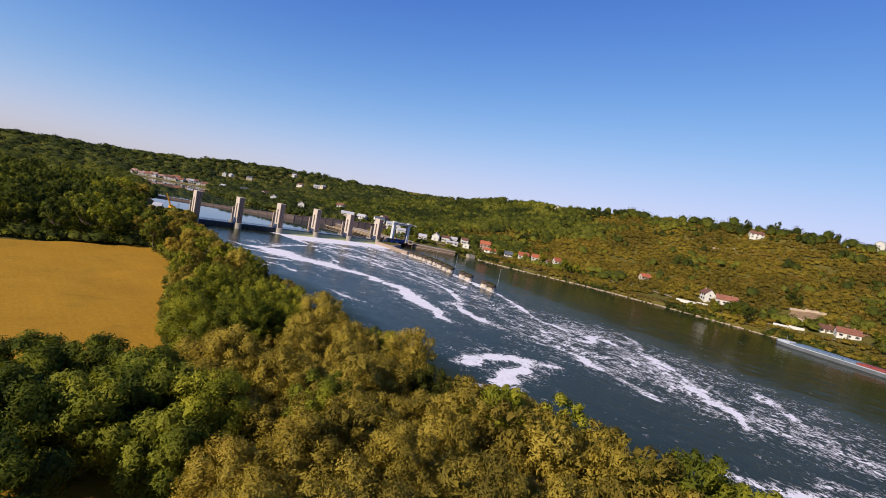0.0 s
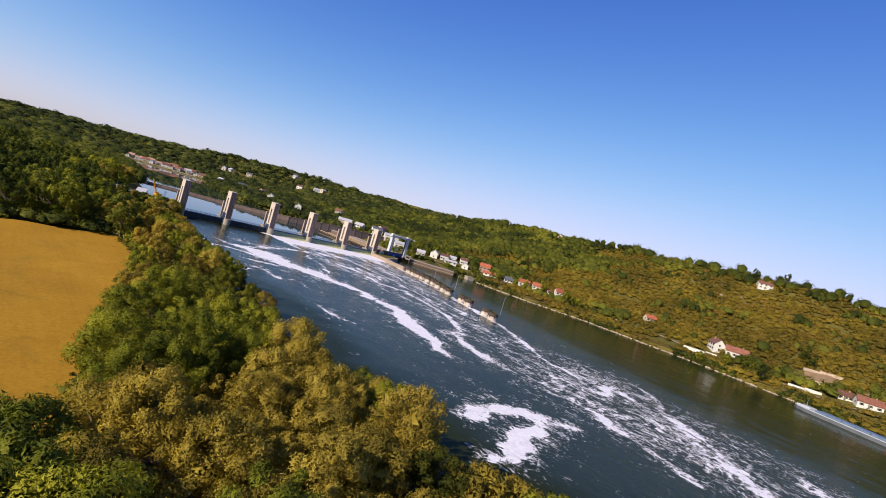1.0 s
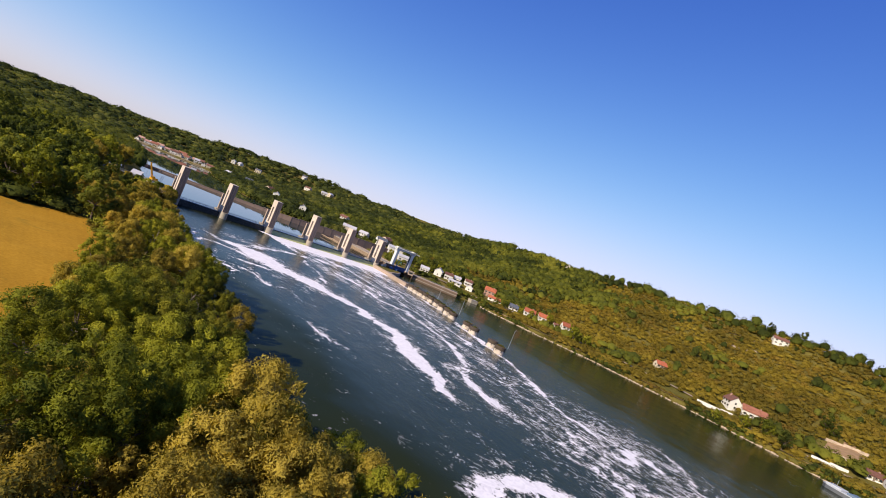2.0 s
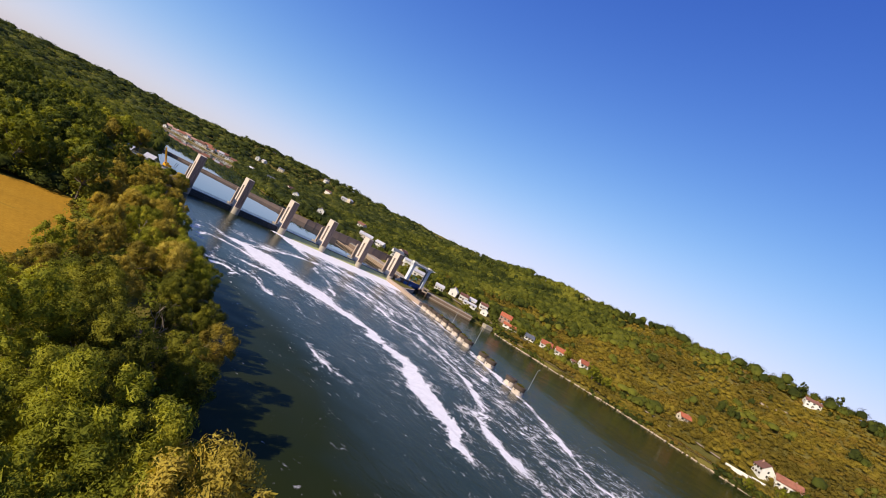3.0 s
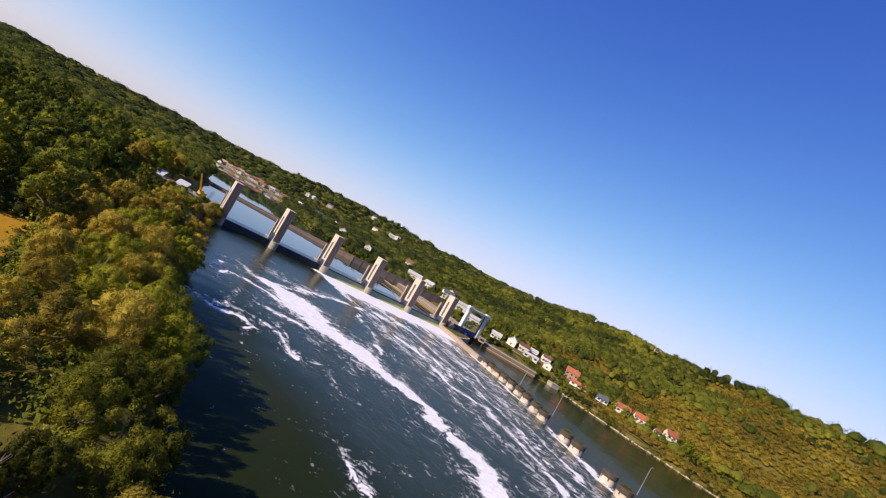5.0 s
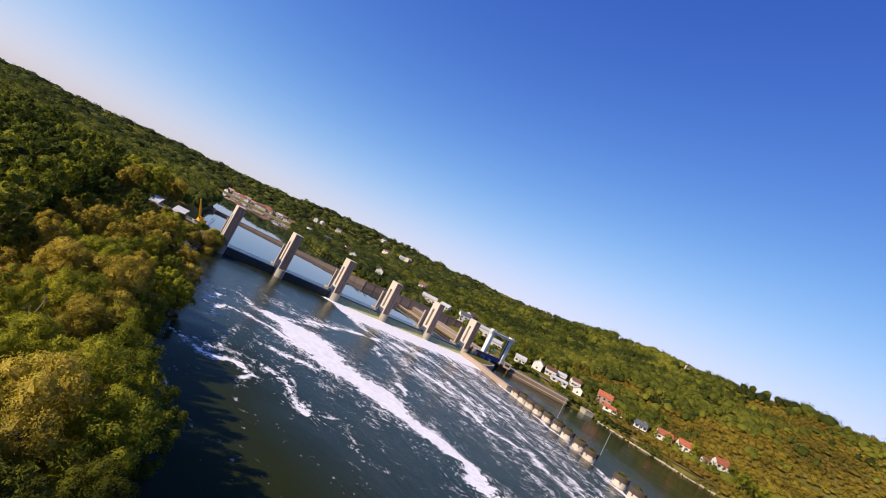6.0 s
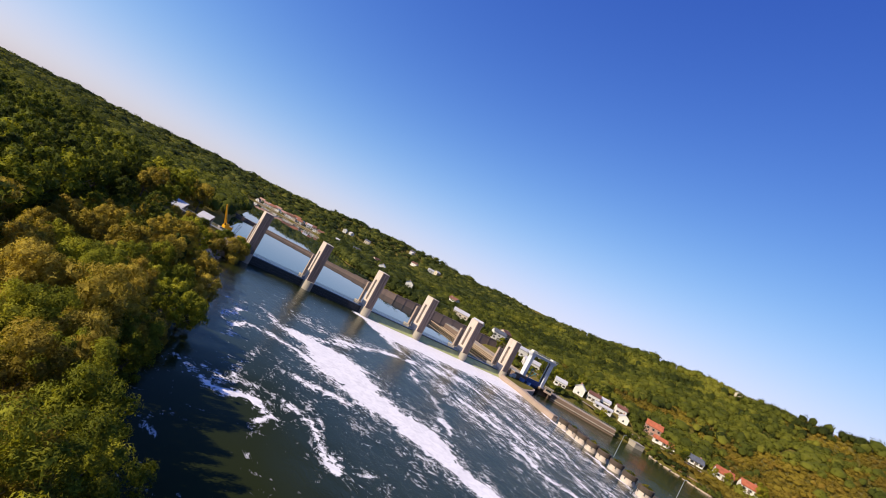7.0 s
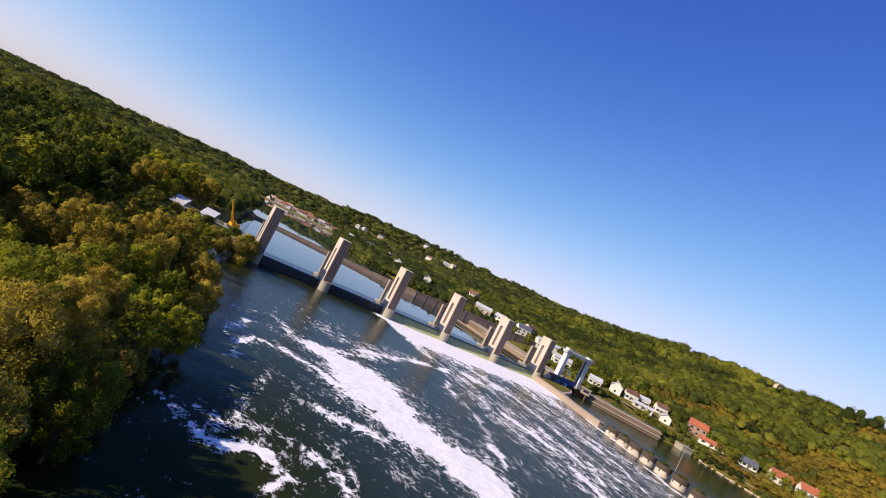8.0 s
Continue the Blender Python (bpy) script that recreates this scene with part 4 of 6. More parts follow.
make_house(288, -69, -48, 12, 9, 3.8, 3.4, M_WHITE, M_ROOF_RED, "white house with an orange-red tiled roof", G)
make_house(297, -88, -40, 12, 9, 3.6, 3.4, M_WHITE, M_ROOF_RED, "white house with an orange-red tiled roof", G)
make_house(289, -82, -40, 5, 4, 3.0, 1.4, M_WHITE, M_ROOF_BROWN, "small white outbuilding beside a house", G, chimney=False, windows=1, name="shed")
make_house(284, -303, -68, 15, 8, 3.8, 3.4, M_WHITE, M_ROOF_RUST, "low white house with a red-brown roof", G)
make_house(287, -292, -68, 9, 7, 3.2, 2.6, M_WHITE, M_ROOF_BROWN, "small white house with a brown roof", G)
G = "houses beside the lock"
for x, y, turn, L, W, H, r, rf in ((228, 31, -40, 10, 7, 4.2, 2.4, M_ROOF_METAL), (239, 23, 38, 11, 9, 6.0, 3.4, M_ROOF_METAL), (247, 17, -40, 10, 7, 5.2, 2.2, M_ROOF_BROWN),
                                   (246, 6, -40, 15, 5, 3.2, 1.4, M_ROOF_METAL), (260, -1, 42, 8, 8, 4.4, 2.4, M_ROOF_METAL), (266, 8, -35, 9, 7, 5.2, 2.2, M_ROOF_BROWN), (256, 14, -42, 8, 6, 4.4, 2.0, M_ROOF_METAL)):
    make_house(x, y, turn, L, W, H, r, M_WHITE, rf, "white rendered house near the lock", G)
make_house(246, 90, -30, 44, 16, 6.5, 2.4, M_WHITE, M_ROOF_METAL, "long white hall with a pale sheet roof", "", name="hall", chimney=False, windows=8)
make_house(226, 62, -30, 16, 9, 5.0, 2.6, M_WHITE, M_ROOF_METAL, "white workshop beside the lock", "", name="workshop", chimney=False)
G = "houses of the far village"
for i in range(22):
    x, y = 84 + 96 * (i % 11) / 10 + 5 * (i // 11), 648 - 66 * (i % 11) / 10 + 17 * (i // 11) + (i * 7 % 5) - 2
    make_house(x + i * 13 % 7 - 3, y + i * 11 % 9 - 3, -34 + 90 * (i * 5 % 3 == 0) + i * 17 % 23, 10 + i * 7 % 4 * 2, 8, 4.2 + i % 3 * 1.2, 3.4, (M_WHITE, M_CREAM)[i % 4 == 2], (M_ROOF_BROWN, M_PINK, M_ROOF_RUST, M_ROOF_METAL, M_PINK)[i % 5],
               "pale village house at the far bend", G, windows=2, storeys=2)
G = "houses on the wooded hillside"
for i, (x, y) in enumerate(((210, 571), (217, 490), (236, 446), (204, 342), (440, 780), (448, 796), (397, 654), (415, 612), (424, 604), (200, 247), (269, 264), (222, 168), (238, 160), (251, 142), (264, 150),
                            (278, 778), (290, 770), (316, 732), (506, -190), (513, -292), (510, 68))):
    make_house(x, y, -60 + 41 * (i % 6), 13 + i % 4 * 2, 10, 6.5 + i % 2 * 1.5, 3.2, (M_WHITE, M_WHITE, M_CREAM)[i % 3], (M_ROOF_METAL, M_ROOF_SLATE, M_ROOF_BROWN, M_ROOF_METAL)[i % 4],
               "pale house half hidden by hillside trees", G, windows=3, storeys=2)


# garden and terrace walls along the river road
def make_wall(x0, y0, x1, y1, h, label, mat=None):
    a, b = Vector((x0, y0, 0)), Vector((x1, y1, 0))
    d = b - a
    n = max(1, int(d.length / 6))
    t = thing("garden_wall", x0, y0, 0, 0, label, "garden wall")
    for i in range(n):
        p, q = a.lerp(b, i / n), a.lerp(b, (i + 1) / n)
        c = (p + q) / 2
        z = ground_at(c.x, c.y)
        bm = bmesh.new()
        m = Matrix.Translation((c.x - x0, c.y - y0, z)) @ d.to_track_quat("X", "Z").to_matrix().to_4x4()
        box(bm, -d.length / n / 2, d.length / n / 2, -0.25, 0.25, -1.0, h, m)
        part("panel", bm, mat or M_WHITE, t)
    return t


make_wall(280, -204, 286, -224, 2.4, "long white garden wall above the bank")
make_wall(78, 637, 128, 600, 0.6, "low brown village quay wall along the far bank", M_ROCK)
make_wall(128, 600, 167, 568, 0.6, "low brown village quay wall along the far bank", M_ROCK)
make_wall(276, -267, 279.5, -283, 1.8, "white terrace wall above the bank")
make_wall(300, -262, 305, -286, 2.0, "pale stone terrace wall", M_STONE)
make_wall(322, -262, 328, -286, 1.8, "pale stone terrace wall on bare earth", M_STONE)
make_wall(268, -236, 275, -250, 1.6, "pale stone garden wall", M_STONE)
make_wall(455, -160, 462, -188, 1.6, "pale terrace wall high on the slope", M_STONE)
make_wall(486, -150, 492, -180, 1.8, "pale terrace wall under the ridge", M_STONE)


def slope_patch(name, cx, cy, rx, ry, mat, label, category):
    def keep(x, y):
        return ((x - cx) / rx) ** 2 + ((y - cy) / ry) ** 2 < 1 + 0.45 * smooth_noise(x, y, 8, 21)
    ob, _, _ = sheet(name, graded([(cx - rx * 1.4, 2), (cx + rx * 1.4, 0)]), graded([(cy - ry * 1.4, 2), (cy + ry * 1.4, 0)]), mat, z=lambda x, y: height(x, y) + 0.35, keep=keep)
    tagged(ob, label, category, kind="structure")


slope_patch("bare_slope", 318, -276, 15, 8, M_DIRT, "bare orange earth on the terraced slope", "earth")
slope_patch("bare_slope", 300, -300, 14, 10, M_DIRT, "bare earth beside the road houses", "earth")


slope_patch("bare_slope", -42, -210, 6.0, 9.0, M_SOIL, "bare reddish soil of a clearing in the bank wood", "earth")


def make_log(x, y, length, turn, r):
    g = thing("fallen_log", x, y, ground_at(x, y) + 0.35 + r, turn, "pale fallen log lying in the clearing", "log", "logs in the clearing")
    bm = bmesh.new()
    bmesh.ops.create_cone(bm, cap_ends=True, segments=9, radius1=r, radius2=r * 0.7, depth=length, matrix=Matrix.Rotation(math.pi / 2, 4, "Y"))
    for v in bm.verts:
        v.co += Vector((0, 0.12 * math.sin(v.co.x * 1.7), 0.08 * math.sin(v.co.x * 2.3)))
    part("stem", bm, M_DEADWOOD, g)
    bm = bmesh.new()
    bar(bm, (length * 0.15, 0, 0), (length * 0.3, 0.9, 0.5), r * 0.45, 6, r * 0.2)
    part("stub", bm, M_DEADWOOD, g)


for x, y, ln, tn, r in ((-43, -211, 4.5, 25, 0.22), (-45, -206, 5.5, 70, 0.26), (-41.5, -208, 3.5, 140, 0.18), (-46, -203, 4.0, 10, 0.2)):
    make_log(x, y, ln, tn, r)


# pale stone edge of the towpath
def make_bank():
    line = [(236, -42), (236, -60), (243, -100), (256, -140), (258, -215), (252, -275), (232, -312)]
    k = thing("bank_edging", 0, 0, 0, 0, "worn pale stone edging along the towpath", "edging", kind="structure")
    rng = random.Random(5)
    for (x0, y0), (x1, y1) in zip(line[:-1], line[1:]):
        d = Vector((x1 - x0, y1 - y0, 0))
        n = int(d.length / 1.35)
        for i in range(n):
            if rng.random() < 0.14 + 0.2 * math.sin(i * 0.23):
                continue
            f = (i + 0.5) / n
            m = Matrix.Translation((x0 + d.x * f + rng.uniform(-0.2, 0.2), y0 + d.y * f, rng.uniform(-0.15, 0.2))) @ d.to_track_quat("X", "Z").to_matrix().to_4x4() @ Matrix.Rotation(rng.uniform(-0.04, 0.04), 4, "Z")
            bm = bmesh.new()
            half = d.length / n / 2
            box(bm, -half * rng.uniform(0.6, 1.1), half * rng.uniform(0.6, 1.1), -rng.uniform(0.4, 0.9), rng.uniform(0.6, 1.5), -1.2, rng.uniform(0.15, 0.75), m)
            part("stone", bm, M_STONE, k)


make_bank()


def make_path(name, line, w, mat, label):
    vs, qs = [], []
    for i, (x, y) in enumerate(line):
        a, b = line[max(0, i - 1)], line[min(len(line) - 1, i + 1)]
        n = Vector((b[1] - a[1], a[0] - b[0], 0)).normalized()
        for s in (-w, w):
            px, py = x + n.x * s, y + n.y * s
            vs.append((px, py, max(ground_at(px, py), ground_at(x, y)) + 0.25))
        if i:
            j = 2 * i
            qs.append((j - 2, j, j + 1, j - 1))
    ob = new(name, array_mesh(name, vs, qs, mat))
    return tagged(ob, label, "path", kind="structure")


def dense(line, step):
    out = []
    for a, b in zip(line[:-1], line[1:]):
        n = max(1, int(math.hypot(b[0] - a[0], b[1] - a[1]) / step))
        out += [(a[0] + (b[0] - a[0]) * i / n, a[1] + (b[1] - a[1]) * i / n) for i in range(n)]
    return out + [line[-1]]


make_path("towpath", dense([(242, -42), (242, -60), (249, -100), (262, -140), (264, -215), (258, -275), (240, -310)], 5), 0.8, M_DIRT, "earth towpath along the bank")
make_path("road", dense([(212, 60), (222, 10), (262, -30), (276, -80), (290, -140), (287, -215), (272, -280), (268, -330)], 6), 1.7, M_CONCRETE_BROWN, "narrow grey riverside road")


# ================= barge =================
def make_barge():
    g = thing("barge", 237, -279, 0, 0, "long grey cargo barge moored at the bank", "barge")
    g.matrix_world = Matrix.Translation((232, -279, 0)) @ Matrix.Rotation(math.atan2(-66, -27), 4, "Z")
    L, B = 84.0, 9.0

    def hull(z0, z1, inset, x0, x1, mat, name, label=""):
        b = B / 2 - inset
        out = [(x0 + 0.3, -b * 0.25), (x0 + 2.5, -b * 0.75), (x0 + 7, -b), (x1, -b), (x1, b), (x0 + 7, b), (x0 + 2.5, b * 0.75), (x0 + 0.3, b * 0.25)]
        part(name, prism(bmesh.new(), out, z0, z1), mat, g, label)

    hull(-1.5, 1.6, 0.0, 0.0, L, M_HULL, "hull")
    hull(1.6, 1.9, -0.06, -0.1, L, M_DECK, "gunwale", "pale deck edge")
    part("forecastle", one_box(2.0, 8.5, -3.0, 3.0, 1.9, 2.7, 0.15), M_DECK, g)
    for i in range(11):
        x = 11 + i * 5.9
        part("hatch_cover", one_box(x, x + 5.6, -3.5, 3.5, 1.9, 2.9, 0.18), M_RED if i in (5, 6, 7) else M_HATCH, g, "red hatch cover" if i in (5, 6, 7) else "blue hatch cover")
    bm = bmesh.new()
    bar(bm, (5.0, 0, 2.7), (5.0, 0, 5.6), 0.12, 6, 0.06)
    part("mast", bm, M_STEEL_GREY, g)
    for y in (-1.2, 1.2):
        bm = bmesh.new()
        bar(bm, (3.4, y, 2.7), (3.4, y, 3.5), 0.25, 8)
        part("winch", bm, M_STEEL_DARK, g)
    part("wheelhouse", one_box(L - 9, L - 3, -3, 3, 1.9, 5.0, 0.2), M_WHITE, g)


make_barge()


# ================= work site on the left abutment =================
ab = thing("wall_abutment", 0, 0, 0, 0, "concrete abutment of the dam on the wooded bank", "abutment", kind="structure")
part("body", prism(bmesh.new(), [(-9, -8), (-4, -16), (1.0, -5), (1.2, 12), (-4, 26), (-9, 26)], -4, 5.4), M_CONCRETE_BROWN, ab)
part("coping", prism(bmesh.new(), [(-9.2, -8), (-4.1, -16.3), (1.2, -5.1), (1.4, 12), (-4, 26.2), (-9.2, 26.2)], 5.4, 5.7), M_QUAY, ab)


def make_hut(x, y, turn):
    h = thing("site_hut", x, y, ground_at(x, y), turn, "open site shelter with a pale sloping sheet roof", "site shelter", "shelters of the work site")
    bm = bmesh.new()
    n = 7
    prof = [(-3.2 + 6.4 * i / (n - 1), 2.0 + 3.6 * i / (n - 1) + 0.35 * math.sin(math.pi * i / (n - 1))) for i in range(n)]
    lo, hi = [], []
    for x_ in (-4.0, 4.0):
        lo.append([bm.verts.new((x_, y_, z_)) for y_, z_ in prof])
        hi.append([bm.verts.new((x_, y_, z_ + 0.12)) for y_, z_ in prof])
    for s in (lo, hi):
        for i in range(n - 1):
            bm.faces.new((s[0][i], s[1][i], s[1][i + 1], s[0][i + 1]))
    for j in (0, 1):
        for i in range(n - 1):
            bm.faces.new((lo[j][i], lo[j][i + 1], hi[j][i + 1], hi[j][i]))
    for i in (0, n - 1):
        bm.faces.new((lo[0][i], lo[1][i], hi[1][i], hi[0][i]))
    bmesh.ops.recalc_face_normals(bm, faces=bm.faces[:])
    part("roof", bm, M_ROOF_METAL, h)
    for px in (-3.7, 0, 3.7):
        for py, top in ((-3.0, 2.1), (3.0, 5.4)):
            bm = bmesh.new()
            bar(bm, (px, py, -1), (px, py, top), 0.12, 6)
            part("post", bm, M_STEEL_GREY, h)
    part("back_wall", one_box(-3.8, 3.8, 3.1, 3.22, 0, 5.3), M_WALL_BROWN, h, "brown boarded back wall")
    h.scale = (0.68, 0.68, 0.72)
    part("container", one_box(-3.4, 1.6, -1.2, 1.2, 0.1, 2.5, 0.05), M_WOOD, h, "dark stored container")


def make_platform(x, y, turn, length):
    """Steel walkway with a railing along the site shelters."""
    w = thing("site_walkway", x, y, ground_at(x, y) + 1.6, turn, "pale steel walkway with a railing at the work site", "walkway")
    part("deck", one_box(0, length, -0.8, 0.8, -0.25, 0.0), M_STEEL_GREY, w)
    for i in range(int(length / 4) + 1):
        part("leg", one_box(i * 4, i * 4 + 0.25, -0.7, -0.45, -4.0, -0.25), M_CONCRETE_BROWN, w)
        part("post", one_box(i * 4, i * 4 + 0.1, -0.8, -0.7, 0.0, 1.1), M_STEEL_GREY, w)
    for z in (0.55, 1.1):
        part("rail", one_box(0, length, -0.8, -0.72, z - 0.05, z + 0.05), M_STEEL_GREY, w)


make_platform(-39, 14, -22, 34)
make_hut(-26.5, 15, -25)
make_hut(-16.0, 13, -25)


def make_crane(x, y):
    z = 5.7
    c = thing("crane", x, y, z, 205, "yellow crawler crane with a raised boom", "crane")
    for s in (-1.2, 1.2):
        bm = bmesh.new()
        box(bm, -2.0, 2.0, s - 0.35, s + 0.35, 0.0, 0.8)
        bmesh.ops.bevel(bm, geom=bm.edges[:], offset=0.2, segments=2, affect="EDGES")
        part("track", bm, M_STEEL_DARK, c, "dark steel track")
    part("body", one_box(-1.9, 1.6, -1.4, 1.4, 0.85, 2.3, 0.12), M_YELLOW, c)
    cab = part("cab", one_box(0.2, 1.8, 0.2, 1.5, 1.6, 3.2, 0.1), M_YELLOW, c)
    part("cab_window", one_box(1.78, 1.84, 0.35, 1.35, 2.2, 3.0), M_GLASS, cab)
    bm = bmesh.new()
    for a, b in (((1.2, -0.45, 1.8), (5.0, -0.2, 10.4)), ((1.2, 0.45, 1.8), (5.0, 0.2, 10.4)), ((0.6, -0.45, 1.8), (4.8, -0.2, 10.4)), ((0.6, 0.45, 1.8), (4.8, 0.2, 10.4))):
        bar(bm, a, b, 0.16, 5)
    for i in range(9):
        f, g2 = i / 9, (i + 1) / 9
        for s in (-1, 1):
            bar(bm, (0.6 + 4.2 * f, s * (0.45 - 0.25 * f), 1.8 + 8.6 * f), (1.2 + 3.8 * g2, s * (0.45 - 0.25 * g2), 1.8 + 8.6 * g2), 0.09, 4)
    part("boom", bm, M_YELLOW, c)
    bm = bmesh.new()
    bar(bm, (5.0, 0, 10.3), (5.0, 0, 3.0), 0.05, 4)
    part("hoist_cable", bm, M_STEEL_DARK, c)
    return c


make_crane(-6.5, 17)


def make_ladder(x, y, z):
    t = thing("boat_ladder", x, y, z, 0, "pale blue steel ladder at the pool edge", "ladder")
    for s in (-0.6, 0.6):
        bm = bmesh.new()
        bar(bm, (s, 0, 0), (s + 0.8, 0, 5.0), 0.1, 5)
        part("rail", bm, M_STEEL_BLUE, t)
    for i in range(7):
        bm = bmesh.new()
        bar(bm, (-0.6 + 0.11 * i, 0, 0.5 + i * 0.65), (0.6 + 0.11 * i, 0, 0.5 + i * 0.65), 0.07, 4)
        part("rung", bm, M_STEEL_BLUE, t)


make_ladder(-2.5, 20, 5.6)


def make_stair(x, y):
    """Concrete stair from the platform down to the water."""
    s = thing("bank_stair", x, y, 0, 0, "pale concrete stair down the wooded bank", "stair")
    s.matrix_world = pose(x, y, 0, 0, 0, -64)
    for i in range(16):
        part("step", one_box(i * 0.62, i * 0.62 + 0.66, -1.7, 1.7, 4.4 - i * 0.3, 4.72 - i * 0.3), M_CONCRETE, s)
    for q in (-1.95, 1.7):
        bm = bmesh.new()
        a, b = (0, 4.3), (10.2, -0.4)
        vs = [bm.verts.new((px, py, pz + dz)) for py in (q, q + 0.25) for (px, pz), dz in ((a, -1.0), (b, -1.0), (b, 0.7), (a, 0.7))]
        for f in ((0, 1, 2, 3), (7, 6, 5, 4), (0, 4, 5, 1), (1, 5, 6, 2), (2, 6, 7, 3), (3, 7, 4, 0)):
            bm.faces.new([vs[k] for k in f])
        bmesh.ops.recalc_face_normals(bm, faces=bm.faces[:])
        part("side_wall", bm, M_QUAY, s)


make_stair(-16, -19)

def make_bush(x, y, z, r, seed):
    b = thing("bush", x, y, z, 0, "yellow-green bush grown over the abutment", "bush", "bushes on the abutment")
    rg = np.random.default_rng(seed)
    c, q = [(0, 0, r * 0.5)], [r * 0.6]
    for i in range(9):
        c.append((rg.uniform(-0.6, 0.6) * r, rg.uniform(-0.6, 0.6) * r, rg.uniform(0.2, 0.9) * r))
        q.append(r * rg.uniform(0.3, 0.45))
    ob = new("foliage", card_mesh("foliage", *cards(rg, c, q, 1400, 0.30), M_WILLOW if seed % 3 else M_OAK))
    ob.parent = b
    bm = bmesh.new()
    for i in range(5):
        bar(bm, (0, 0, -0.3), Vector(c[i + 1]) * 0.9, 0.09, 5, 0.03)
    part("stem", bm, M_BARK, b)


# loose rock at the foot of the left bank
rng = random.Random(11)
rocks = thing("riprap", 0, 0, 0, 0, "loose pale rocks at the foot of the bank", "rocks", kind="structure")
for i in range(70):
    y = rng.uniform(-45, -4)
    x = np.interp(y, [-70, -26, -3], [-15, -11, -4]) + rng.uniform(-2.2, 1.4)
    bm = bmesh.new()
    bmesh.ops.create_icosphere(bm, subdivisions=1, radius=rng.uniform(0.4, 1.0))
    for v in bm.verts:
        v.co *= rng.uniform(0.75, 1.2)
    bmesh.ops.scale(bm, vec=(1, rng.uniform(0.7, 1.3), 0.7), verts=bm.verts)
    r = part("rock", bm, M_STONE if rng.random() < 0.5 else M_ROCK, rocks)
    r.location = (x, y, max(ground_at(x, y), -0.2) + 0.1)


# ================= trees =================
def cards(rng, centres, radii, n, size, squash=1.0, lift=0.45, inner=0.6):
    """Leaf clumps over the outer shells of a set of lobes: vertices and quads."""
    centres, radii = np.asarray(centres, float), np.asarray(radii, float)
    prob = radii ** 2 / (radii ** 2).sum()
    k = rng.choice(len(radii), int(n * 1.9), p=prob)
    d = rng.normal(size=(len(k), 3))
    d[:, 2] += lift
    d /= np.linalg.norm(d, axis=1)[:, None]
    p = centres[k] + d * (radii[k] * rng.uniform(inner, 1.25, len(k)))[:, None] * [1, 1, squash]
    keep = np.ones(len(k), bool)
    for c, r in zip(centres, radii):
        keep &= np.linalg.norm((p - c) / [1, 1, squash], axis=1) > r * 0.58
    idx = np.where(keep)[0][:n]
    p, d = p[idx], d[idx]
    nrm = d + 0.5 * rng.normal(size=d.shape)
    nrm /= np.linalg.norm(nrm, axis=1)[:, None]
    mid = centres.mean(0)
    out = (p - mid) / np.maximum(np.linalg.norm(p - mid, axis=1), 0.1)[:, None]
    soft = nrm * 0.55 + d * 0.6 + out * 0.5
    u = np.cross(nrm, rng.normal(size=d.shape))
    u /= np.linalg.norm(u, axis=1)[:, None]
    v = np.cross(nrm, u)
    s = size * rng.uniform(0.6, 1.35, len(p))[:, None]
    a = rng.uniform(0.35, 0.6, len(p))[:, None]
    b = nrm * s * rng.uniform(-0.35, 0.35, len(p))[:, None]
    return p, u * s, v * s * a, b, soft


def card_mesh(name, p, u, v, b, soft, mat):
    """Leaf clumps that take the light of the rounded mass they belong to."""
    n = len(p)
    vs = np.stack([p - u - v * 0.55, p + u * 1.15 + b, p - u * 0.25 + v * 1.2], 1).reshape(-1, 3)
    me = array_mesh(name, vs, np.arange(3 * n).reshape(n, 3), mat)
    soft = soft / np.linalg.norm(soft, axis=1)[:, None]
    me.normals_split_custom_set_from_vertices(np.repeat(soft, 3, 0))
    return me


def lobes(rng, r, h0, h1, count, small=0.11, large=0.25):
    """Separate tufts of foliage, spread unevenly through an egg-shaped crown."""
    c, q = [(0, 0, h0 + (h1 - h0) * 0.5)], [r * 0.34]
    mid, half = (h0 + h1) / 2, (h1 - h0) / 2
    lean = rng.uniform(-0.18, 0.18, 2)
    for i in range(count):
        a = i * 2.4 + rng.uniform(-0.5, 0.5)
        z = -0.85 + 1.8 * (i + 0.5) / count + rng.uniform(-0.12, 0.12)
        w = math.sqrt(max(0.05, 1 - min(1, abs(z)) ** 2.4)) * rng.uniform(0.5, 1.0)
        rad = r * rng.uniform(small, large)
        c.append((math.cos(a) * w * r * 0.86 + lean[0] * r * z, math.sin(a) * w * r * 0.86 + lean[1] * r * z, mid + z * (half - rad * 0.6)))
        q.append(rad)
    return c, q


def bough(points, radii, sides=5):
    """One bent, tapering branch."""
    bm = bmesh.new()
    rings = []
    for i, (p, r) in enumerate(zip(points, radii)):
        d = (Vector(points[min(i + 1, len(points) - 1)]) - Vector(points[max(i - 1, 0)])).to_track_quat("Z", "Y")
        rings.append([bm.verts.new(Vector(p) + d @ Vector((r * math.cos(6.283 * k / sides), r * math.sin(6.283 * k / sides), 0))) for k in range(sides)])
    for a, b in zip(rings[:-1], rings[1:]):
        for k in range(sides):
            bm.faces.new((a[k], a[(k + 1) % sides], b[(k + 1) % sides], b[k]))
    bm.faces.new(rings[-1])
    bm.faces.new(rings[0][::-1])
    return bm


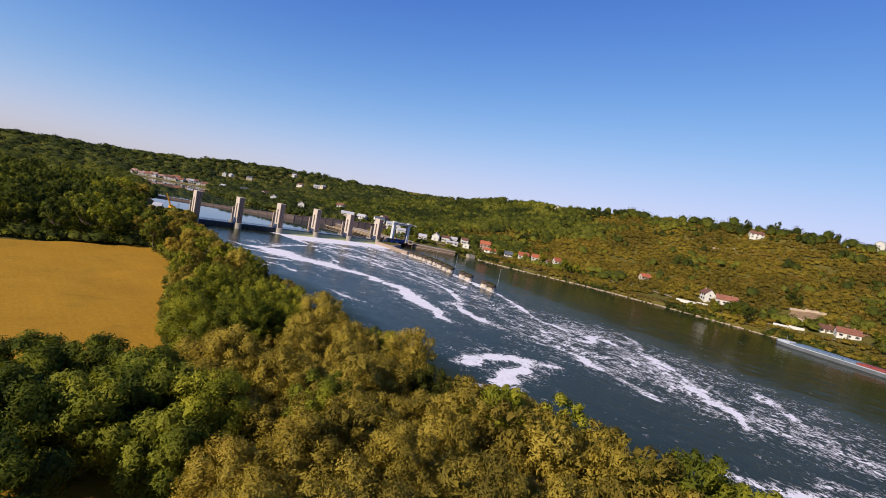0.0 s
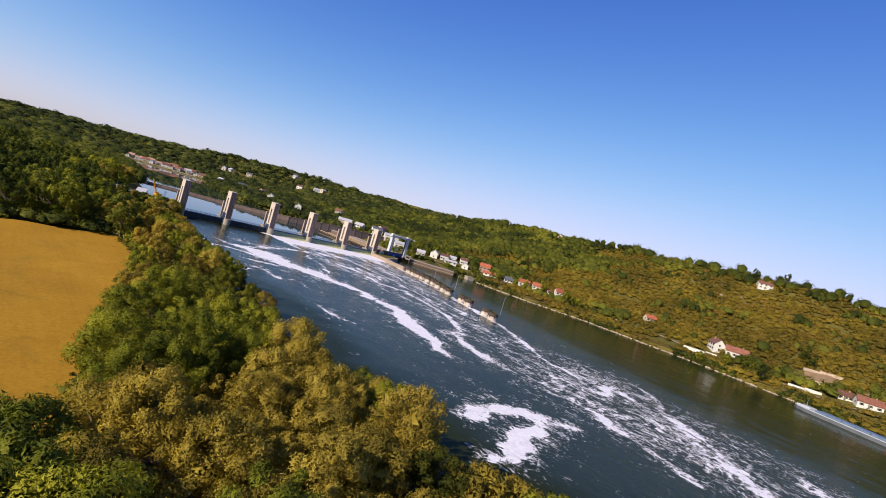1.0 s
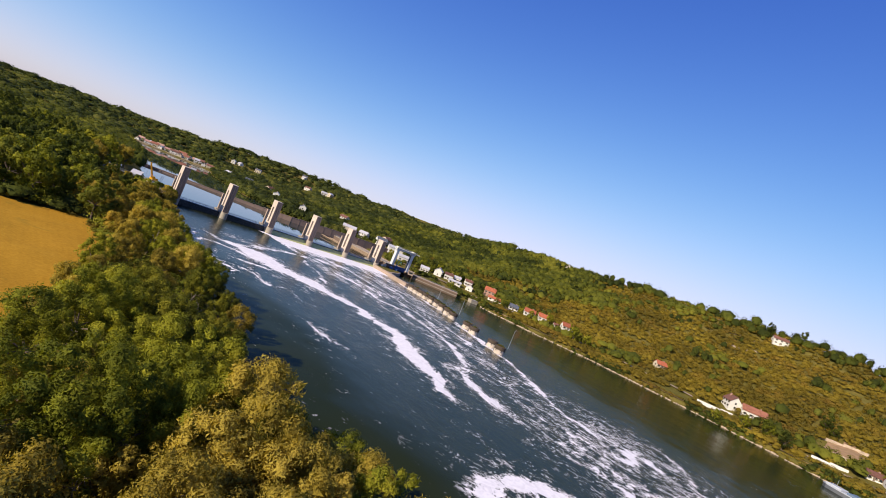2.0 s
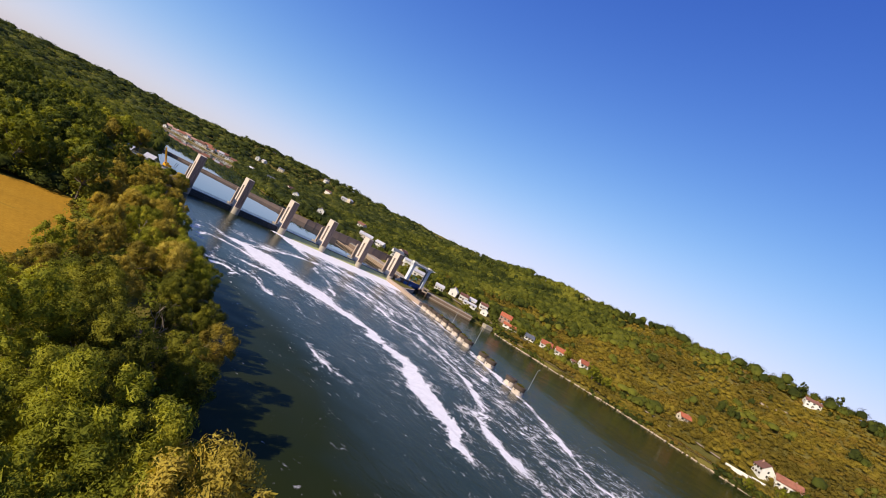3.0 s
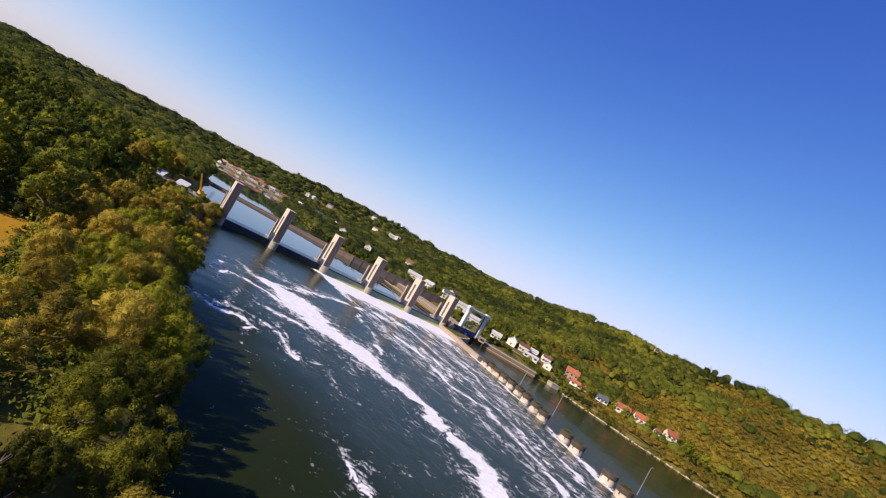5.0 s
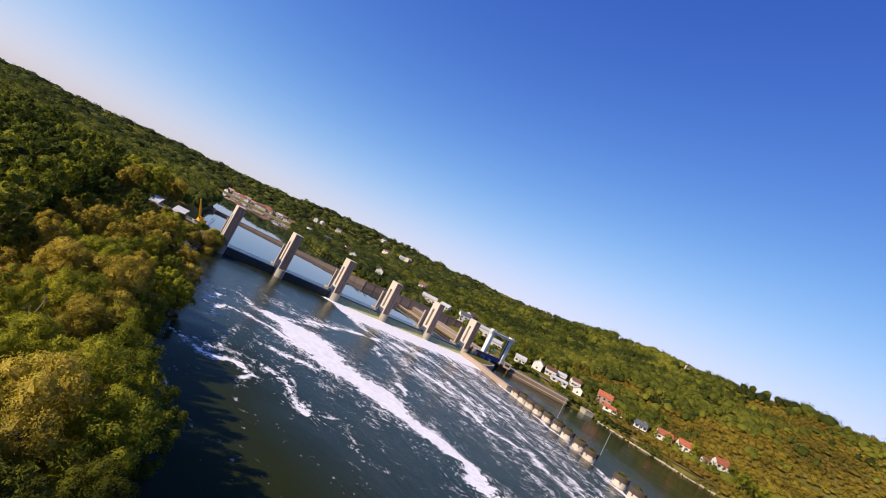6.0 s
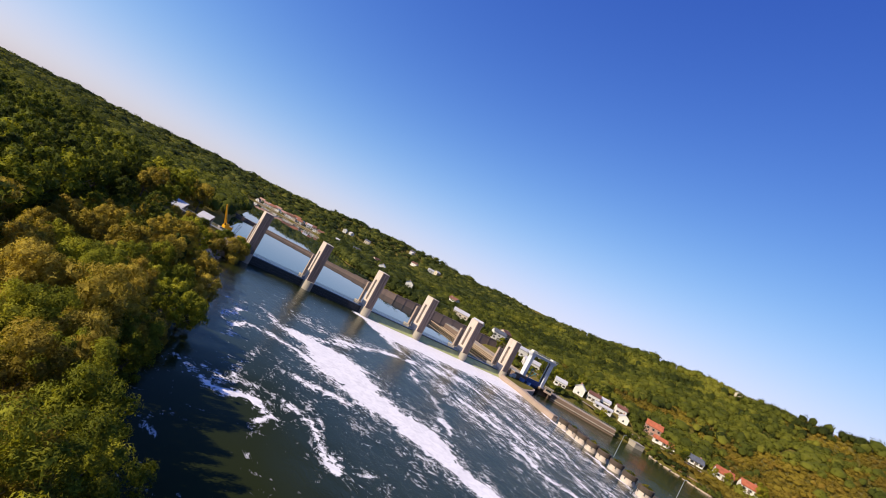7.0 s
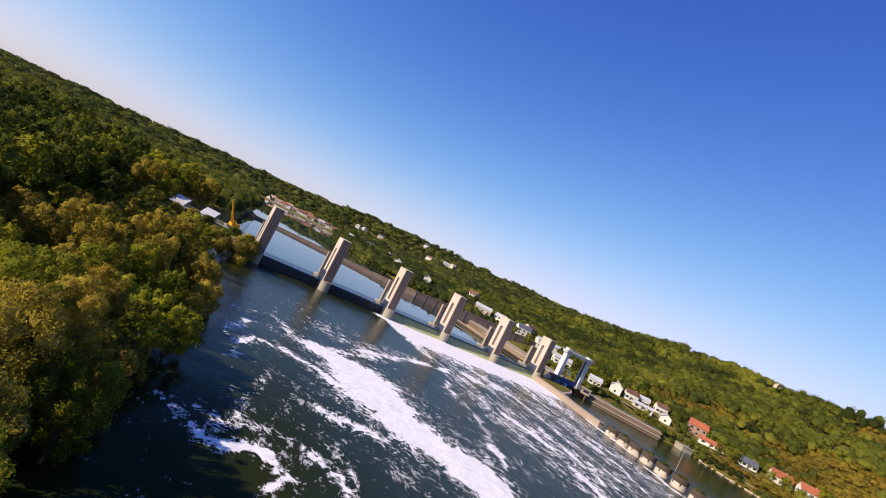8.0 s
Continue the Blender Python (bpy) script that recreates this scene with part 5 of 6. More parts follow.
def make_tree(name, seed, r, h0, h1, n, size, mat, label, group, count=11, trunk=0.3):
    rng = np.random.default_rng(seed)
    t = thing(name, 0, 0, 0, 0, label, "tree", group)
    c, q = lobes(rng, r, h0, h1, count)
    inner = cards(rng, np.repeat(c, 2, 0), np.repeat(q, 2) * 0.62, 9 * len(c), r * 0.12, 1.0, 0.2, 0.6)
    crown = new("crown", card_mesh("crown", *[np.concatenate(ab) for ab in zip(cards(rng, c, q, n, size), inner)], mat))
    crown.parent = t
    bm = bmesh.new()
    fork = h0 + (h1 - h0) * 0.25
    bar(bm, (0, 0, -0.8), (0.1, 0.1, fork), trunk, 7, trunk * 0.7)
    part("trunk", bm, M_BARK, t)
    for i in range(1, min(len(c), 8)):
        e = Vector(c[i * 3 % len(c)]) * (1.12 if i % 3 == 0 else 0.92)
        midp = Vector((e.x * 0.45, e.y * 0.45, fork + (e.z - fork) * 0.35))
        part("limb", bough([(0.1, 0.1, fork - 0.3), midp, e], [trunk * 0.5, trunk * 0.36, trunk * 0.1]), M_BARK, t)
    return t


W, P_, O = "willows along the bank", "poplars along the bank", "trees of the riverside wood"
SHAPES = [("willow", 1, 4.6, 1.6, 11.0, 1.00, M_WILLOW, "olive-yellow willow on the river bank", W, 40),
          ("willow", 2, 5.4, 1.2, 12.0, 1.15, M_WILLOW, "broad olive willow on the river bank", W, 46),
          ("willow", 3, 3.8, 0.8, 8.5, 0.75, M_WILLOW, "small yellowing willow on the river bank", W, 30),
          ("willow", 4, 5.0, 1.4, 10.0, 1.00, M_WILLOW, "rounded olive willow on the river bank", W, 40),
          ("poplar", 5, 4.4, 2.0, 13.0, 0.95, M_POPLAR, "fresh green poplar with upright boughs", P_, 34),
          ("alder", 8, 4.8, 1.2, 10.5, 1.0, M_ALDER_DIM, "alder leaning over the water, its green leaves darkened like shade", "alders along the bank", 38),
          ("poplar", 6, 5.2, 1.6, 11.5, 1.05, M_POPLAR, "broad green poplar overhanging the water", P_, 40)]
CLOSE = [make_tree(nm, sd, r, h0, h1, int(10000 * k), 0.155, mt, lb, gr, c) for nm, sd, r, h0, h1, k, mt, lb, gr, c in SHAPES]
NEAR = [make_tree(nm, sd + 50, r, h0, h1, int(3300 * k), 0.30, mt, lb, gr, c) for nm, sd, r, h0, h1, k, mt, lb, gr, c in SHAPES]
DARK = make_tree("oak", 7, 8.0, 1.2, 13.0, 14000, 0.30, M_OAK, "large dark green tree at the field edge", "oaks at the field edge", 40, 0.5)
MID = [make_tree("willow", 11, 4.6, 2.0, 12.5, 1500, 0.48, M_WILLOW, "olive-yellow tree of the riverside wood", O, 28),
       make_tree("tree", 12, 5.2, 2.0, 14.0, 1500, 0.50, M_POPLAR, "green broadleaf tree of the riverside wood", O, 30),
       make_tree("tree", 13, 5.6, 2.0, 14.5, 1600, 0.50, M_HORNBEAM, "dark green broadleaf tree of the riverside wood", O, 30),
       make_tree("tree", 14, 4.2, 1.5, 11.0, 1500, 0.50, M_HORNBEAM, "low dark tree of the riverside wood", O, 24)]


for i, (x, y, z, r) in enumerate(((-3, -7, 5.2, 2.6), (-5, -12, 4.6, 3.0), (-1.5, -2, 5.5, 2.2), (-7, -3, 5.2, 2.8), (-9, -16, 2.2, 3.2), (-4.5, -17, 1.0, 2.4), (-6.5, 4, 5.4, 2.0), (-12, -22, 1.6, 2.6), (-1.0, 6, 5.5, 1.6),
                                  (-1.5, -8, 3.8, 2.2), (-0.5, -12, 1.0, 2.4), (-2.5, -15, 0.6, 2.4), (0.2, -3, 4.8, 1.8), (-3, -19, 0.0, 2.2), (0.6, -7, 2.6, 2.6), (0.4, -4.5, 4.4, 2.2), (-2.5, -14, 3.2, 3.2), (-5.5, -16.5, 2.6, 3.0), (-10, -9, 4.5, 2.6), (-13, -13, 4.2, 2.4), (-19, -26, 3.2, 2.6), (-16, 4, 5.0, 2.4), (-21, 2, 5.0, 2.6), (-26, -2, 4.8, 2.6))):
    make_bush(x, y, z, r, 300 + i)


def shore_x(y):
    ys, xs = [p[1] for p in LEFT_SHORE[:15]], [p[0] for p in LEFT_SHORE[:15]]
    return float(np.interp(y, ys, xs))


def scatter(rng, x0, x1, y0, y1, gap, ok, tries=6000, taken=None):
    pts = taken if taken is not None else []
    out = []
    for _ in range(tries):
        x, y = rng.uniform(x0, x1), rng.uniform(y0, y1)
        g = gap * rng.uniform(0.85, 1.25)
        if ok(x, y) and all((x - a) ** 2 + (y - b) ** 2 > g * g for a, b in pts):
            pts.append((x, y))
            out.append((x, y))
    return out


rng = random.Random(23)
TAKEN = [(-90, -266), (-86, -281), (-99, -276), (-95, -290), (-88, -272)]
used = set()


def plant(templates, weights, x, y, rng, low=0.8, high=1.15):
    t = rng.choices(templates, weights)[0]
    s = rng.uniform(low, high)
    m = pose(x, y, ground_at(x, y) - 0.2, rng.uniform(-4, 4), rng.uniform(-4, 4), rng.uniform(0, 360))
    if t.name not in used:
        used.add(t.name)
        ob = t
        ob.matrix_world = m
    else:
        ob = copy_thing(t, m)
    ob.scale = (s, s, s * rng.uniform(0.92, 1.1))
    return ob


DARK.matrix_world = pose(-90, -266, ground_at(-90, -266), 0, 0, 40)
DARK.scale = (0.85, 0.85, 0.76)
for x, y, sc, a in ((-80, -288, 0.7, 20), (-99, -276, 0.95, 130), (-86, -281, 0.85, 250), (-103, -262, 0.72, 10), (-95, -290, 0.85, 70), (-84, -266, 0.75, 300), (-93, -280, 0.9, 190), (-97, -268, 0.8, 100), (-78.5, -271, 0.76, 160), (-80, -279, 0.85, 220)):
    copy_thing(DARK, pose(x, y, ground_at(x, y), 0, 0, a)).scale = (sc, sc, sc)
open_ground = lambda x, y: ((x + 42) / 5.5) ** 2 + ((y + 211) / 10.0) ** 2 < 1
site = lambda x, y: (-36 < x < 4 and -30 < y < 34) and not (x < -30 and y < -8)
strip = scatter(rng, -120, -8, -350, -62, 6.2, lambda x, y: float(field_edge(np.float64(y))) + 3 < x < shore_x(y) + (2.0 if y > -150 else -0.5) and y > -350 and not open_ground(x, y), 9000, TAKEN)
strip += scatter(rng, -112, -26, -350, -252, 4.7, lambda x, y: float(field_edge(np.float64(y))) + 3 < x < shore_x(y) - 0.5, 2500, TAKEN)
for x, y in strip:
    edge = shore_x(y) - x < 9
    green = smooth_noise(x, y, 34, 61) > 0.25 and (y > -262 or shore_x(y) - x < 16) or -248 < y < -186
    # shady, deep and dim spots favour the darkened alders, which stand for shade
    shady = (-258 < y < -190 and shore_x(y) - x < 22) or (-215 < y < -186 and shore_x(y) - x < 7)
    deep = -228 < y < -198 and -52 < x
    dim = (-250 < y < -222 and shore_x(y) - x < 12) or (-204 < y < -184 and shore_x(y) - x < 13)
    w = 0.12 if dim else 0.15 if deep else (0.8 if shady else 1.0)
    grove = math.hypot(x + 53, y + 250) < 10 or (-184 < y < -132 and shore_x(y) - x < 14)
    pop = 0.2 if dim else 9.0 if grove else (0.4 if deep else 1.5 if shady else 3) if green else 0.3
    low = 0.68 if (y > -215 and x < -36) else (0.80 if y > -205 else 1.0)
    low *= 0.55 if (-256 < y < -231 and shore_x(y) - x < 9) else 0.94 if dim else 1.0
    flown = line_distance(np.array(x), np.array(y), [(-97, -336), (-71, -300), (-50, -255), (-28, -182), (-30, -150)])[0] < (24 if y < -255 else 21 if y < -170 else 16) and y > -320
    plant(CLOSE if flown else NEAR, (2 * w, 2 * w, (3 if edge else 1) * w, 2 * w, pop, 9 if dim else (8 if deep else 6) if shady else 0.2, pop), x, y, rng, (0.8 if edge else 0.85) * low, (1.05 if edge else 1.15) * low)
wood = scatter(rng, -110, 0, -138, 70, 6.8, lambda x, y: x < shore_x(y) - 1.5 and not site(x, y) and y > -133 - (x + 50) * 0.18 and (x > -50 or y > -130 - (x + 50) * 0.18) and (y > -62 or x < shore_x(y) - 1) and x > -96, 5000, TAKEN)
for x, y in wood:
    near_river = shore_x(y) - x < (24 if y > -62 else 34)
    low = 0.62 if (-85 < y < -20 and x > -48) else 1.0
    plant(MID, (2.5 if near_river else 0.1, 2.0 if near_river else 0.6, 1 if near_river else 4, 1 if near_river else 2), x, y, rng, 0.8 * low, 1.15 * low)
for t in CLOSE + NEAR + MID:
    if t.name not in used:
        plant([t], (1,), -60, -110, rng)


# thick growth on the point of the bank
# the alders near x -49 are added to shade the clearing
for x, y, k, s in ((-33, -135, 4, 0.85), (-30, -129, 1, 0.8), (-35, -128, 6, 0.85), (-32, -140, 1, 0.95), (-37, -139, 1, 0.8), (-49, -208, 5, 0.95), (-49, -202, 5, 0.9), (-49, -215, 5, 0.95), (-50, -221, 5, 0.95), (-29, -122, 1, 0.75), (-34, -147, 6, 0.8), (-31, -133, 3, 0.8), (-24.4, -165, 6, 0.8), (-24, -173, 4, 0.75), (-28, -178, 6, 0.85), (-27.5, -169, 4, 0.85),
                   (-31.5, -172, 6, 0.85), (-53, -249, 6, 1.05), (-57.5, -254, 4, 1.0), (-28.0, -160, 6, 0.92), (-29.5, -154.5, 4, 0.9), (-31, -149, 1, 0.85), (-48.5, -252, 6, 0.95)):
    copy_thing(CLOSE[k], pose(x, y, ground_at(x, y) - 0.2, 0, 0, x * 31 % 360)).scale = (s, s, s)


def make_snag(x, y, h, lean, turn, seed):
    """A dead tree with bare pale boughs among the willows."""
    t = thing("dead_tree", x, y, ground_at(x, y) - 0.3, turn, "bare pale dead tree leaning among the willows", "dead tree", "dead trees on the bank")
    rg = random.Random(seed)
    bm = bmesh.new()
    p, top = Vector((0, 0, 0)), Vector((lean, 0, h))
    spine = [p.lerp(top, f) + Vector((0.25 * math.sin(f * 5 + seed), 0.25 * math.cos(f * 4), 0)) for f in (0, 0.3, 0.55, 0.8, 1)]
    for i in range(4):
        bar(bm, spine[i], spine[i + 1], 0.17 - 0.035 * i, 6, 0.135 - 0.035 * i)
    part("trunk", bm, M_DEADWOOD, t)
    for i in range(9):
        a = spine[1 + i % 4]
        d = Vector((rg.uniform(-1, 1) + lean / h, rg.uniform(-1, 1), rg.uniform(0.2, 1.0))).normalized()
        bm = bmesh.new()
        m = a + d * rg.uniform(0.6, 1.1)
        bar(bm, a, m, 0.05, 5, 0.035)
        for _ in range(3):
            bar(bm, m, m + (d + Vector((rg.uniform(-0.7, 0.7), rg.uniform(-0.7, 0.7), rg.uniform(-0.3, 0.7)))).normalized() * rg.uniform(0.5, 1.1), 0.028, 4, 0.012)
        part("bough", bm, M_DEADWOOD, t)


for i, (x, y, h, lean, turn) in enumerate(((-42, -214, 8.0, 2.0, 20), (-45, -209, 7.5, 1.5, 100), (-33, -210, 5.5, 3.5, -10), (-33.5, -207, 5.0, 3.6, -40), (-39, -208, 7.5, 1.5, 200), (-36, -211, 6.5, 2.5, 330),
                                           (-33, -176, 8.0, 2.6, 30), (-38, -158, 8.5, 2.0, 300), (-62, -262, 9.0, 1.5, 60), (-44, -250, 8.0, 2.5, 10), (-50, -284, 9.0, 2.0, 340))):
    make_snag(x, y, h * 0.72, lean * 0.8, turn, 400 + i)


def wood_mesh(name, pts, rad, tall, n, size, mat, label, seed, category="trees", lift=0.4, groups=5, core_size=1.0, fine=1):
    """A wood of uneven crowns as one mesh of leaf clumps; pts are plan places."""
    rng = np.random.default_rng(seed)
    pts = np.asarray(pts, float)
    N = len(pts)
    gz = height(pts[:, 0], pts[:, 1])
    r = rad * np.clip(rng.lognormal(0.0, 0.34, N), 0.5, 1.9)
    h = tall * (0.45 + 0.45 * np.minimum(r / rad, 1.35)) * rng.uniform(0.8, 1.2, N)
    shade = 0.5 + 0.2 * rng.normal(size=N) + 0.22 * smooth_noise(pts[:, 0], pts[:, 1], 40, seed) + 0.12 * smooth_noise(pts[:, 0], pts[:, 1], 14, seed + 1)
    ang = rng.uniform(0, 6.28, (N, groups))
    el = rng.uniform(-0.5, 0.95, (N, groups))
    off = np.stack([np.cos(ang) * np.sqrt(1 - el ** 2), np.sin(ang) * np.sqrt(1 - el ** 2), el * 0.9], 2) * 0.55
    k = rng.integers(0, groups, (N, n))
    d = rng.normal(size=(N, n, 3))
    d[..., 2] += lift
    d /= np.linalg.norm(d, axis=2)[..., None]
    c = np.take_along_axis(off, k[..., None].repeat(3, 2), 1)
    p = c + d * rng.uniform(0.32, 0.54, (N, n))[..., None]
    half = h * 0.55
    soft = (p * 0.6 + d * 0.45 + [0, 0, 0.5]).reshape(-1, 3)
    p = p * np.stack([r, r, half], 1)[:, None] + np.stack([pts[:, 0], pts[:, 1], gz + h - half], 1)[:, None]
    p, d = p.reshape(-1, 3), d.reshape(-1, 3)
    nrm = d + 0.13 * rng.normal(size=d.shape)
    nrm /= np.linalg.norm(nrm, axis=1)[:, None]
    u = np.cross(nrm, rng.normal(size=d.shape))
    u /= np.linalg.norm(u, axis=1)[:, None]
    v = np.cross(nrm, u)
    s = size * rng.uniform(0.6, 1.4, len(p))[:, None]
    b = nrm * s * rng.uniform(-0.3, 0.3, len(p))[:, None]
    tri = np.stack([p - u * s - v * s * 0.36, p + u * s * 1.15 + b, p - u * s * 0.25 + v * s * 0.78], 1).reshape(-1, 3)
    # the dense inner mass of each crown: one uneven hull
    bm = bmesh.new()
    bmesh.ops.create_icosphere(bm, subdivisions=fine, radius=1.0)
    ball, hull_faces = np.array([w.co for w in bm.verts]), np.array([[w.index for w in f.verts] for f in bm.faces])
    bm.free()
    core = ball[None] * rng.uniform(0.45, 0.74, (N, len(ball), 1)) * core_size
    core_soft = (core * 0.8 + [0, 0, 0.4] + (0.22 * rng.normal(size=core.shape) if fine > 1 else 0)).reshape(-1, 3)
    core = (core * np.stack([r, r, half], 1)[:, None] + np.stack([pts[:, 0], pts[:, 1], gz + h - half], 1)[:, None]).reshape(-1, 3)
    hull_faces = (hull_faces[None] + (np.arange(N) * len(ball))[:, None, None]).reshape(-1, 3) + len(tri)
    me = array_mesh(name, np.concatenate([tri, core]), np.concatenate([np.arange(len(tri)).reshape(-1, 3), hull_faces]), mat)
    soft = np.concatenate([np.repeat(soft, 3, 0), core_soft])
    tone = me.attributes.new("tone", "FLOAT", "POINT")
    tone.data.foreach_set("value", np.concatenate([np.repeat(shade, n * 3), np.repeat(shade, len(ball))]).astype(np.float32))
    me.normals_split_custom_set_from_vertices(soft / np.linalg.norm(soft, axis=1)[:, None])
    return tagged(new(name, me), label, category, kind="stuff")


def jittered(rng, x0, x1, y0, y1, step, ok):
    xs, ys = np.meshgrid(np.arange(x0, x1, step), np.arange(y0, y1, step))
    x = xs.ravel() + rng.uniform(-0.45, 0.45, xs.size) * step
    y = ys.ravel() + rng.uniform(-0.45, 0.45, xs.size) * step
    k = ok(x, y)
    return np.stack([x[k], y[k]], 1)


HOMES = [(o.location.x, o.location.y) for o in scene.objects if o.type == "EMPTY" and o.name.split(".")[0] in ("house", "hall", "workshop", "shed")]


def clear_of_homes(x, y, r):
    k = np.ones(np.shape(x), bool)
    for hx, hy in HOMES:
        # open ground in front of each house, on its river side
        k &= np.hypot(x - hx, y - hy) > r
        k &= ~((np.abs((x - hx) + 6) < 8) & (np.abs(y - hy) < 5))
        if -110 < hy < 60:
            along, side = (x - hx) * -0.8 + (y - hy) * -0.6, np.abs((x - hx) * 0.6 + (y - hy) * -0.8)
            k &= ~((along > 0) & (along < 17) & (side < 7))
        if hy > 100:  # open slope below the houses on the wooded hill
            along, side = (x - hx) * -0.45 + (y - hy) * -0.89, np.abs((x - hx) * 0.89 + (y - hy) * -0.45)
            k &= ~((along > 0) & (along < (60 if hy > 640 else 44)) & (side < (13 if hy > 640 and hx > 250 else 9)))
    k &= ~((x > 76) & (x < 190) & (line_distance(x, y, [(78, 637), (128, 600), (167, 568)])[0] < 12))
    return k


g = np.random.default_rng(77)
left_far = jittered(g, -330, 30, -140, 470, 7.5, lambda x, y: inside(x, y, LEFT_LAND) & (line_distance(x, y, LEFT_SHORE)[0] > 3) & ~((x > -98) & (y < 72)) & (y > -126 + (x + 90) * 0.1)
                    & ~((x > -36) & (x < 4) & (y < 40)))
lit = g.random(len(left_far)) < 0.36
wood_mesh("woodland", left_far[~lit], 5.2, 12.0, 56, 0.74, M_COPSE, "dense dark green woodland on the flat river bend", 31)
wood_mesh("woodland", left_far[lit], 5.4, 12.6, 70, 0.70, M_GROVE, "lighter green trees among the woodland of the river bend", 38)
west = jittered(g, -900, -330, -200, 470, 16, lambda x, y: y > -126)
wood_mesh("woodland", west, 10, 13.5, 60, 1.7, M_COPSE, "dense woodland further along the flat bank", 32)


hedge = jittered(g, -330, -50, -134, -118, 3.2, lambda x, y: np.abs(y + 127 + (x + 50) * 0.015) < 4)
wood_mesh("hedge", hedge, 2.7, 5.2, 70, 0.42, M_COPSE, "dense dark green hedge along the head of the field", 30, "hedge")


under = jittered(g, -125, 2, -350, 60, 3.6, lambda x, y: inside(x, y, LEFT_LAND) & (line_distance(x, y, LEFT_SHORE)[0] > 0.8) & (x > np.where(y > -131, -110, field_edge(y) + 1.5)) & ~((x > -34) & (y > -12))
                 & (smooth_noise(x, y, 7, 90) > -0.55) & ~open_ground(x, y))
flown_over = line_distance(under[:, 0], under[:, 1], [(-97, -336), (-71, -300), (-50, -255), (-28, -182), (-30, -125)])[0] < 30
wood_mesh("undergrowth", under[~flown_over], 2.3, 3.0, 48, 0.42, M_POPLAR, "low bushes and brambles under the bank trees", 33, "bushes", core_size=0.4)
# the darker oak leaf colour puts the shade of the bank into these bushes
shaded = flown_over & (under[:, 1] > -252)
wood_mesh("undergrowth", under[shaded], 2.9, 4.2, 130, 0.24, M_OAK, "low bushes and brambles under the bank trees, darkened like shade", 35, "bushes", core_size=0.35)
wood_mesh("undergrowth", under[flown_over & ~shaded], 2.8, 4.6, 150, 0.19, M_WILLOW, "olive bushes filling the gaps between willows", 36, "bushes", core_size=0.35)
edge_weeds = jittered(g, -95, -44, -300, -126, 1.3, lambda x, y: (np.abs(x - field_edge(y) - 0.6) < 1.4) & (y < -131))
wood_mesh("field_margin", edge_weeds, 0.9, 1.3, 26, 0.22, M_WEED, "tall dry weeds along the field margin", 34, "weeds")


def right_land(x, y, lo, hi):
    d, _ = line_distance(x, y, RIGHT_SHORE)
    return ~inside(x, y, RIVER) & ~inside(x, y, LEFT_LAND) & (d > lo) & (d < hi)


def road_gap(x, y):
    d, _ = line_distance(x, y, [(212, 60), (222, 10), (262, -30), (276, -80), (290, -140), (287, -215), (272, -280), (268, -330)])
    e = ((x - 310) / 20) ** 2 + ((y + 275) / 12) ** 2
    walls, _ = line_distance(x + 2.5, y, [(280, -204), (286, -224)])
    below, _ = line_distance(x + 2.5, y, [(276, -267), (279.5, -283)])
    return (d > 2.6) & (e > 1) & (walls > 4.5) & (below > 4.5)


lock_side = lambda x, y: ~((x < 235) & (y > -28) & (y < 112))
slope = jittered(g, 236, 560, -420, 330, 4.7, lambda x, y: right_land(x, y, 26, 330) & clear_of_homes(x, y, 5.5) & road_gap(x, y) & lock_side(x, y) & (smooth_noise(x, y, 26, 40) > -0.80))
rise = line_distance(slope[:, 0], slope[:, 1], RIGHT_SHORE)[0]
pick = smooth_noise(slope[:, 0], slope[:, 1], 45, 50) + 0.24 * g.normal(size=len(slope)) + np.clip((slope[:, 1] + 50) / 110, -0.45, 0.9) + np.clip((70 - rise) / 60, 0, 0.5)
deep = smooth_noise(slope[:, 0], slope[:, 1], 24, 53) + 0.22 * g.normal(size=len(slope)) + np.clip((slope[:, 1] - 20) / 200, -0.45, 0.5) > 0.52
wood_mesh("hillside_scrub", slope[(pick < 0.35) & ~deep], 3.2, 4.4, 112, 0.42, M_SCRUB, "sunlit olive and brown scrub covering the hillside", 41, groups=9, core_size=0.84)
wood_mesh("hillside_wood", slope[(pick >= 0.35) & ~deep], 4.4, 8.0, 84, 0.56, M_GROVE, "green trees scattered over the hillside", 42, groups=8, core_size=1.05)
wood_mesh("hillside_wood", slope[deep], 3.9, 9.4, 70, 0.55, M_COPSE, "dark green trees in loose clumps on the hillside", 39, groups=8, core_size=1.05)
crest = jittered(g, 470, 570, -420, 330, 10, lambda x, y: (line_distance(x, y, RIDGE)[0] < 18) & (smooth_noise(x, y, 38, 44) > np.where(y < -120, -0.35, 0.05)) & clear_of_homes(x, y, 9))
wood_mesh("crest_wood", crest, 6.4, 12, 240, 0.55, M_COPSE, "dark trees along the crest of the hill", 43, groups=9, core_size=1.15)
bank_bush = jittered(g, 200, 300, -345, -40, 3.4, lambda x, y: right_land(x, y, 2.5, 30) & clear_of_homes(x, y, 8) & road_gap(x, y) & (smooth_noise(x, y, 15, 46) > -0.45) & ((line_distance(x, y, RIGHT_SHORE)[0] > 9) | (smooth_noise(x, y, 22, 47) > -0.3)))
wood_mesh("bank_bushes", bank_bush, 2.7, 3.6, 60, 0.42, M_SCRUB, "bushes and tall weeds along the towpath bank", 44, "bushes")
lock_bush = jittered(g, 198, 292, -36, 78, 3.2, lambda x, y: right_land(x, y, 2, 120) & clear_of_homes(x, y, 8.5) & road_gap(x, y) & (smooth_noise(x, y, 9, 49) > -0.25))
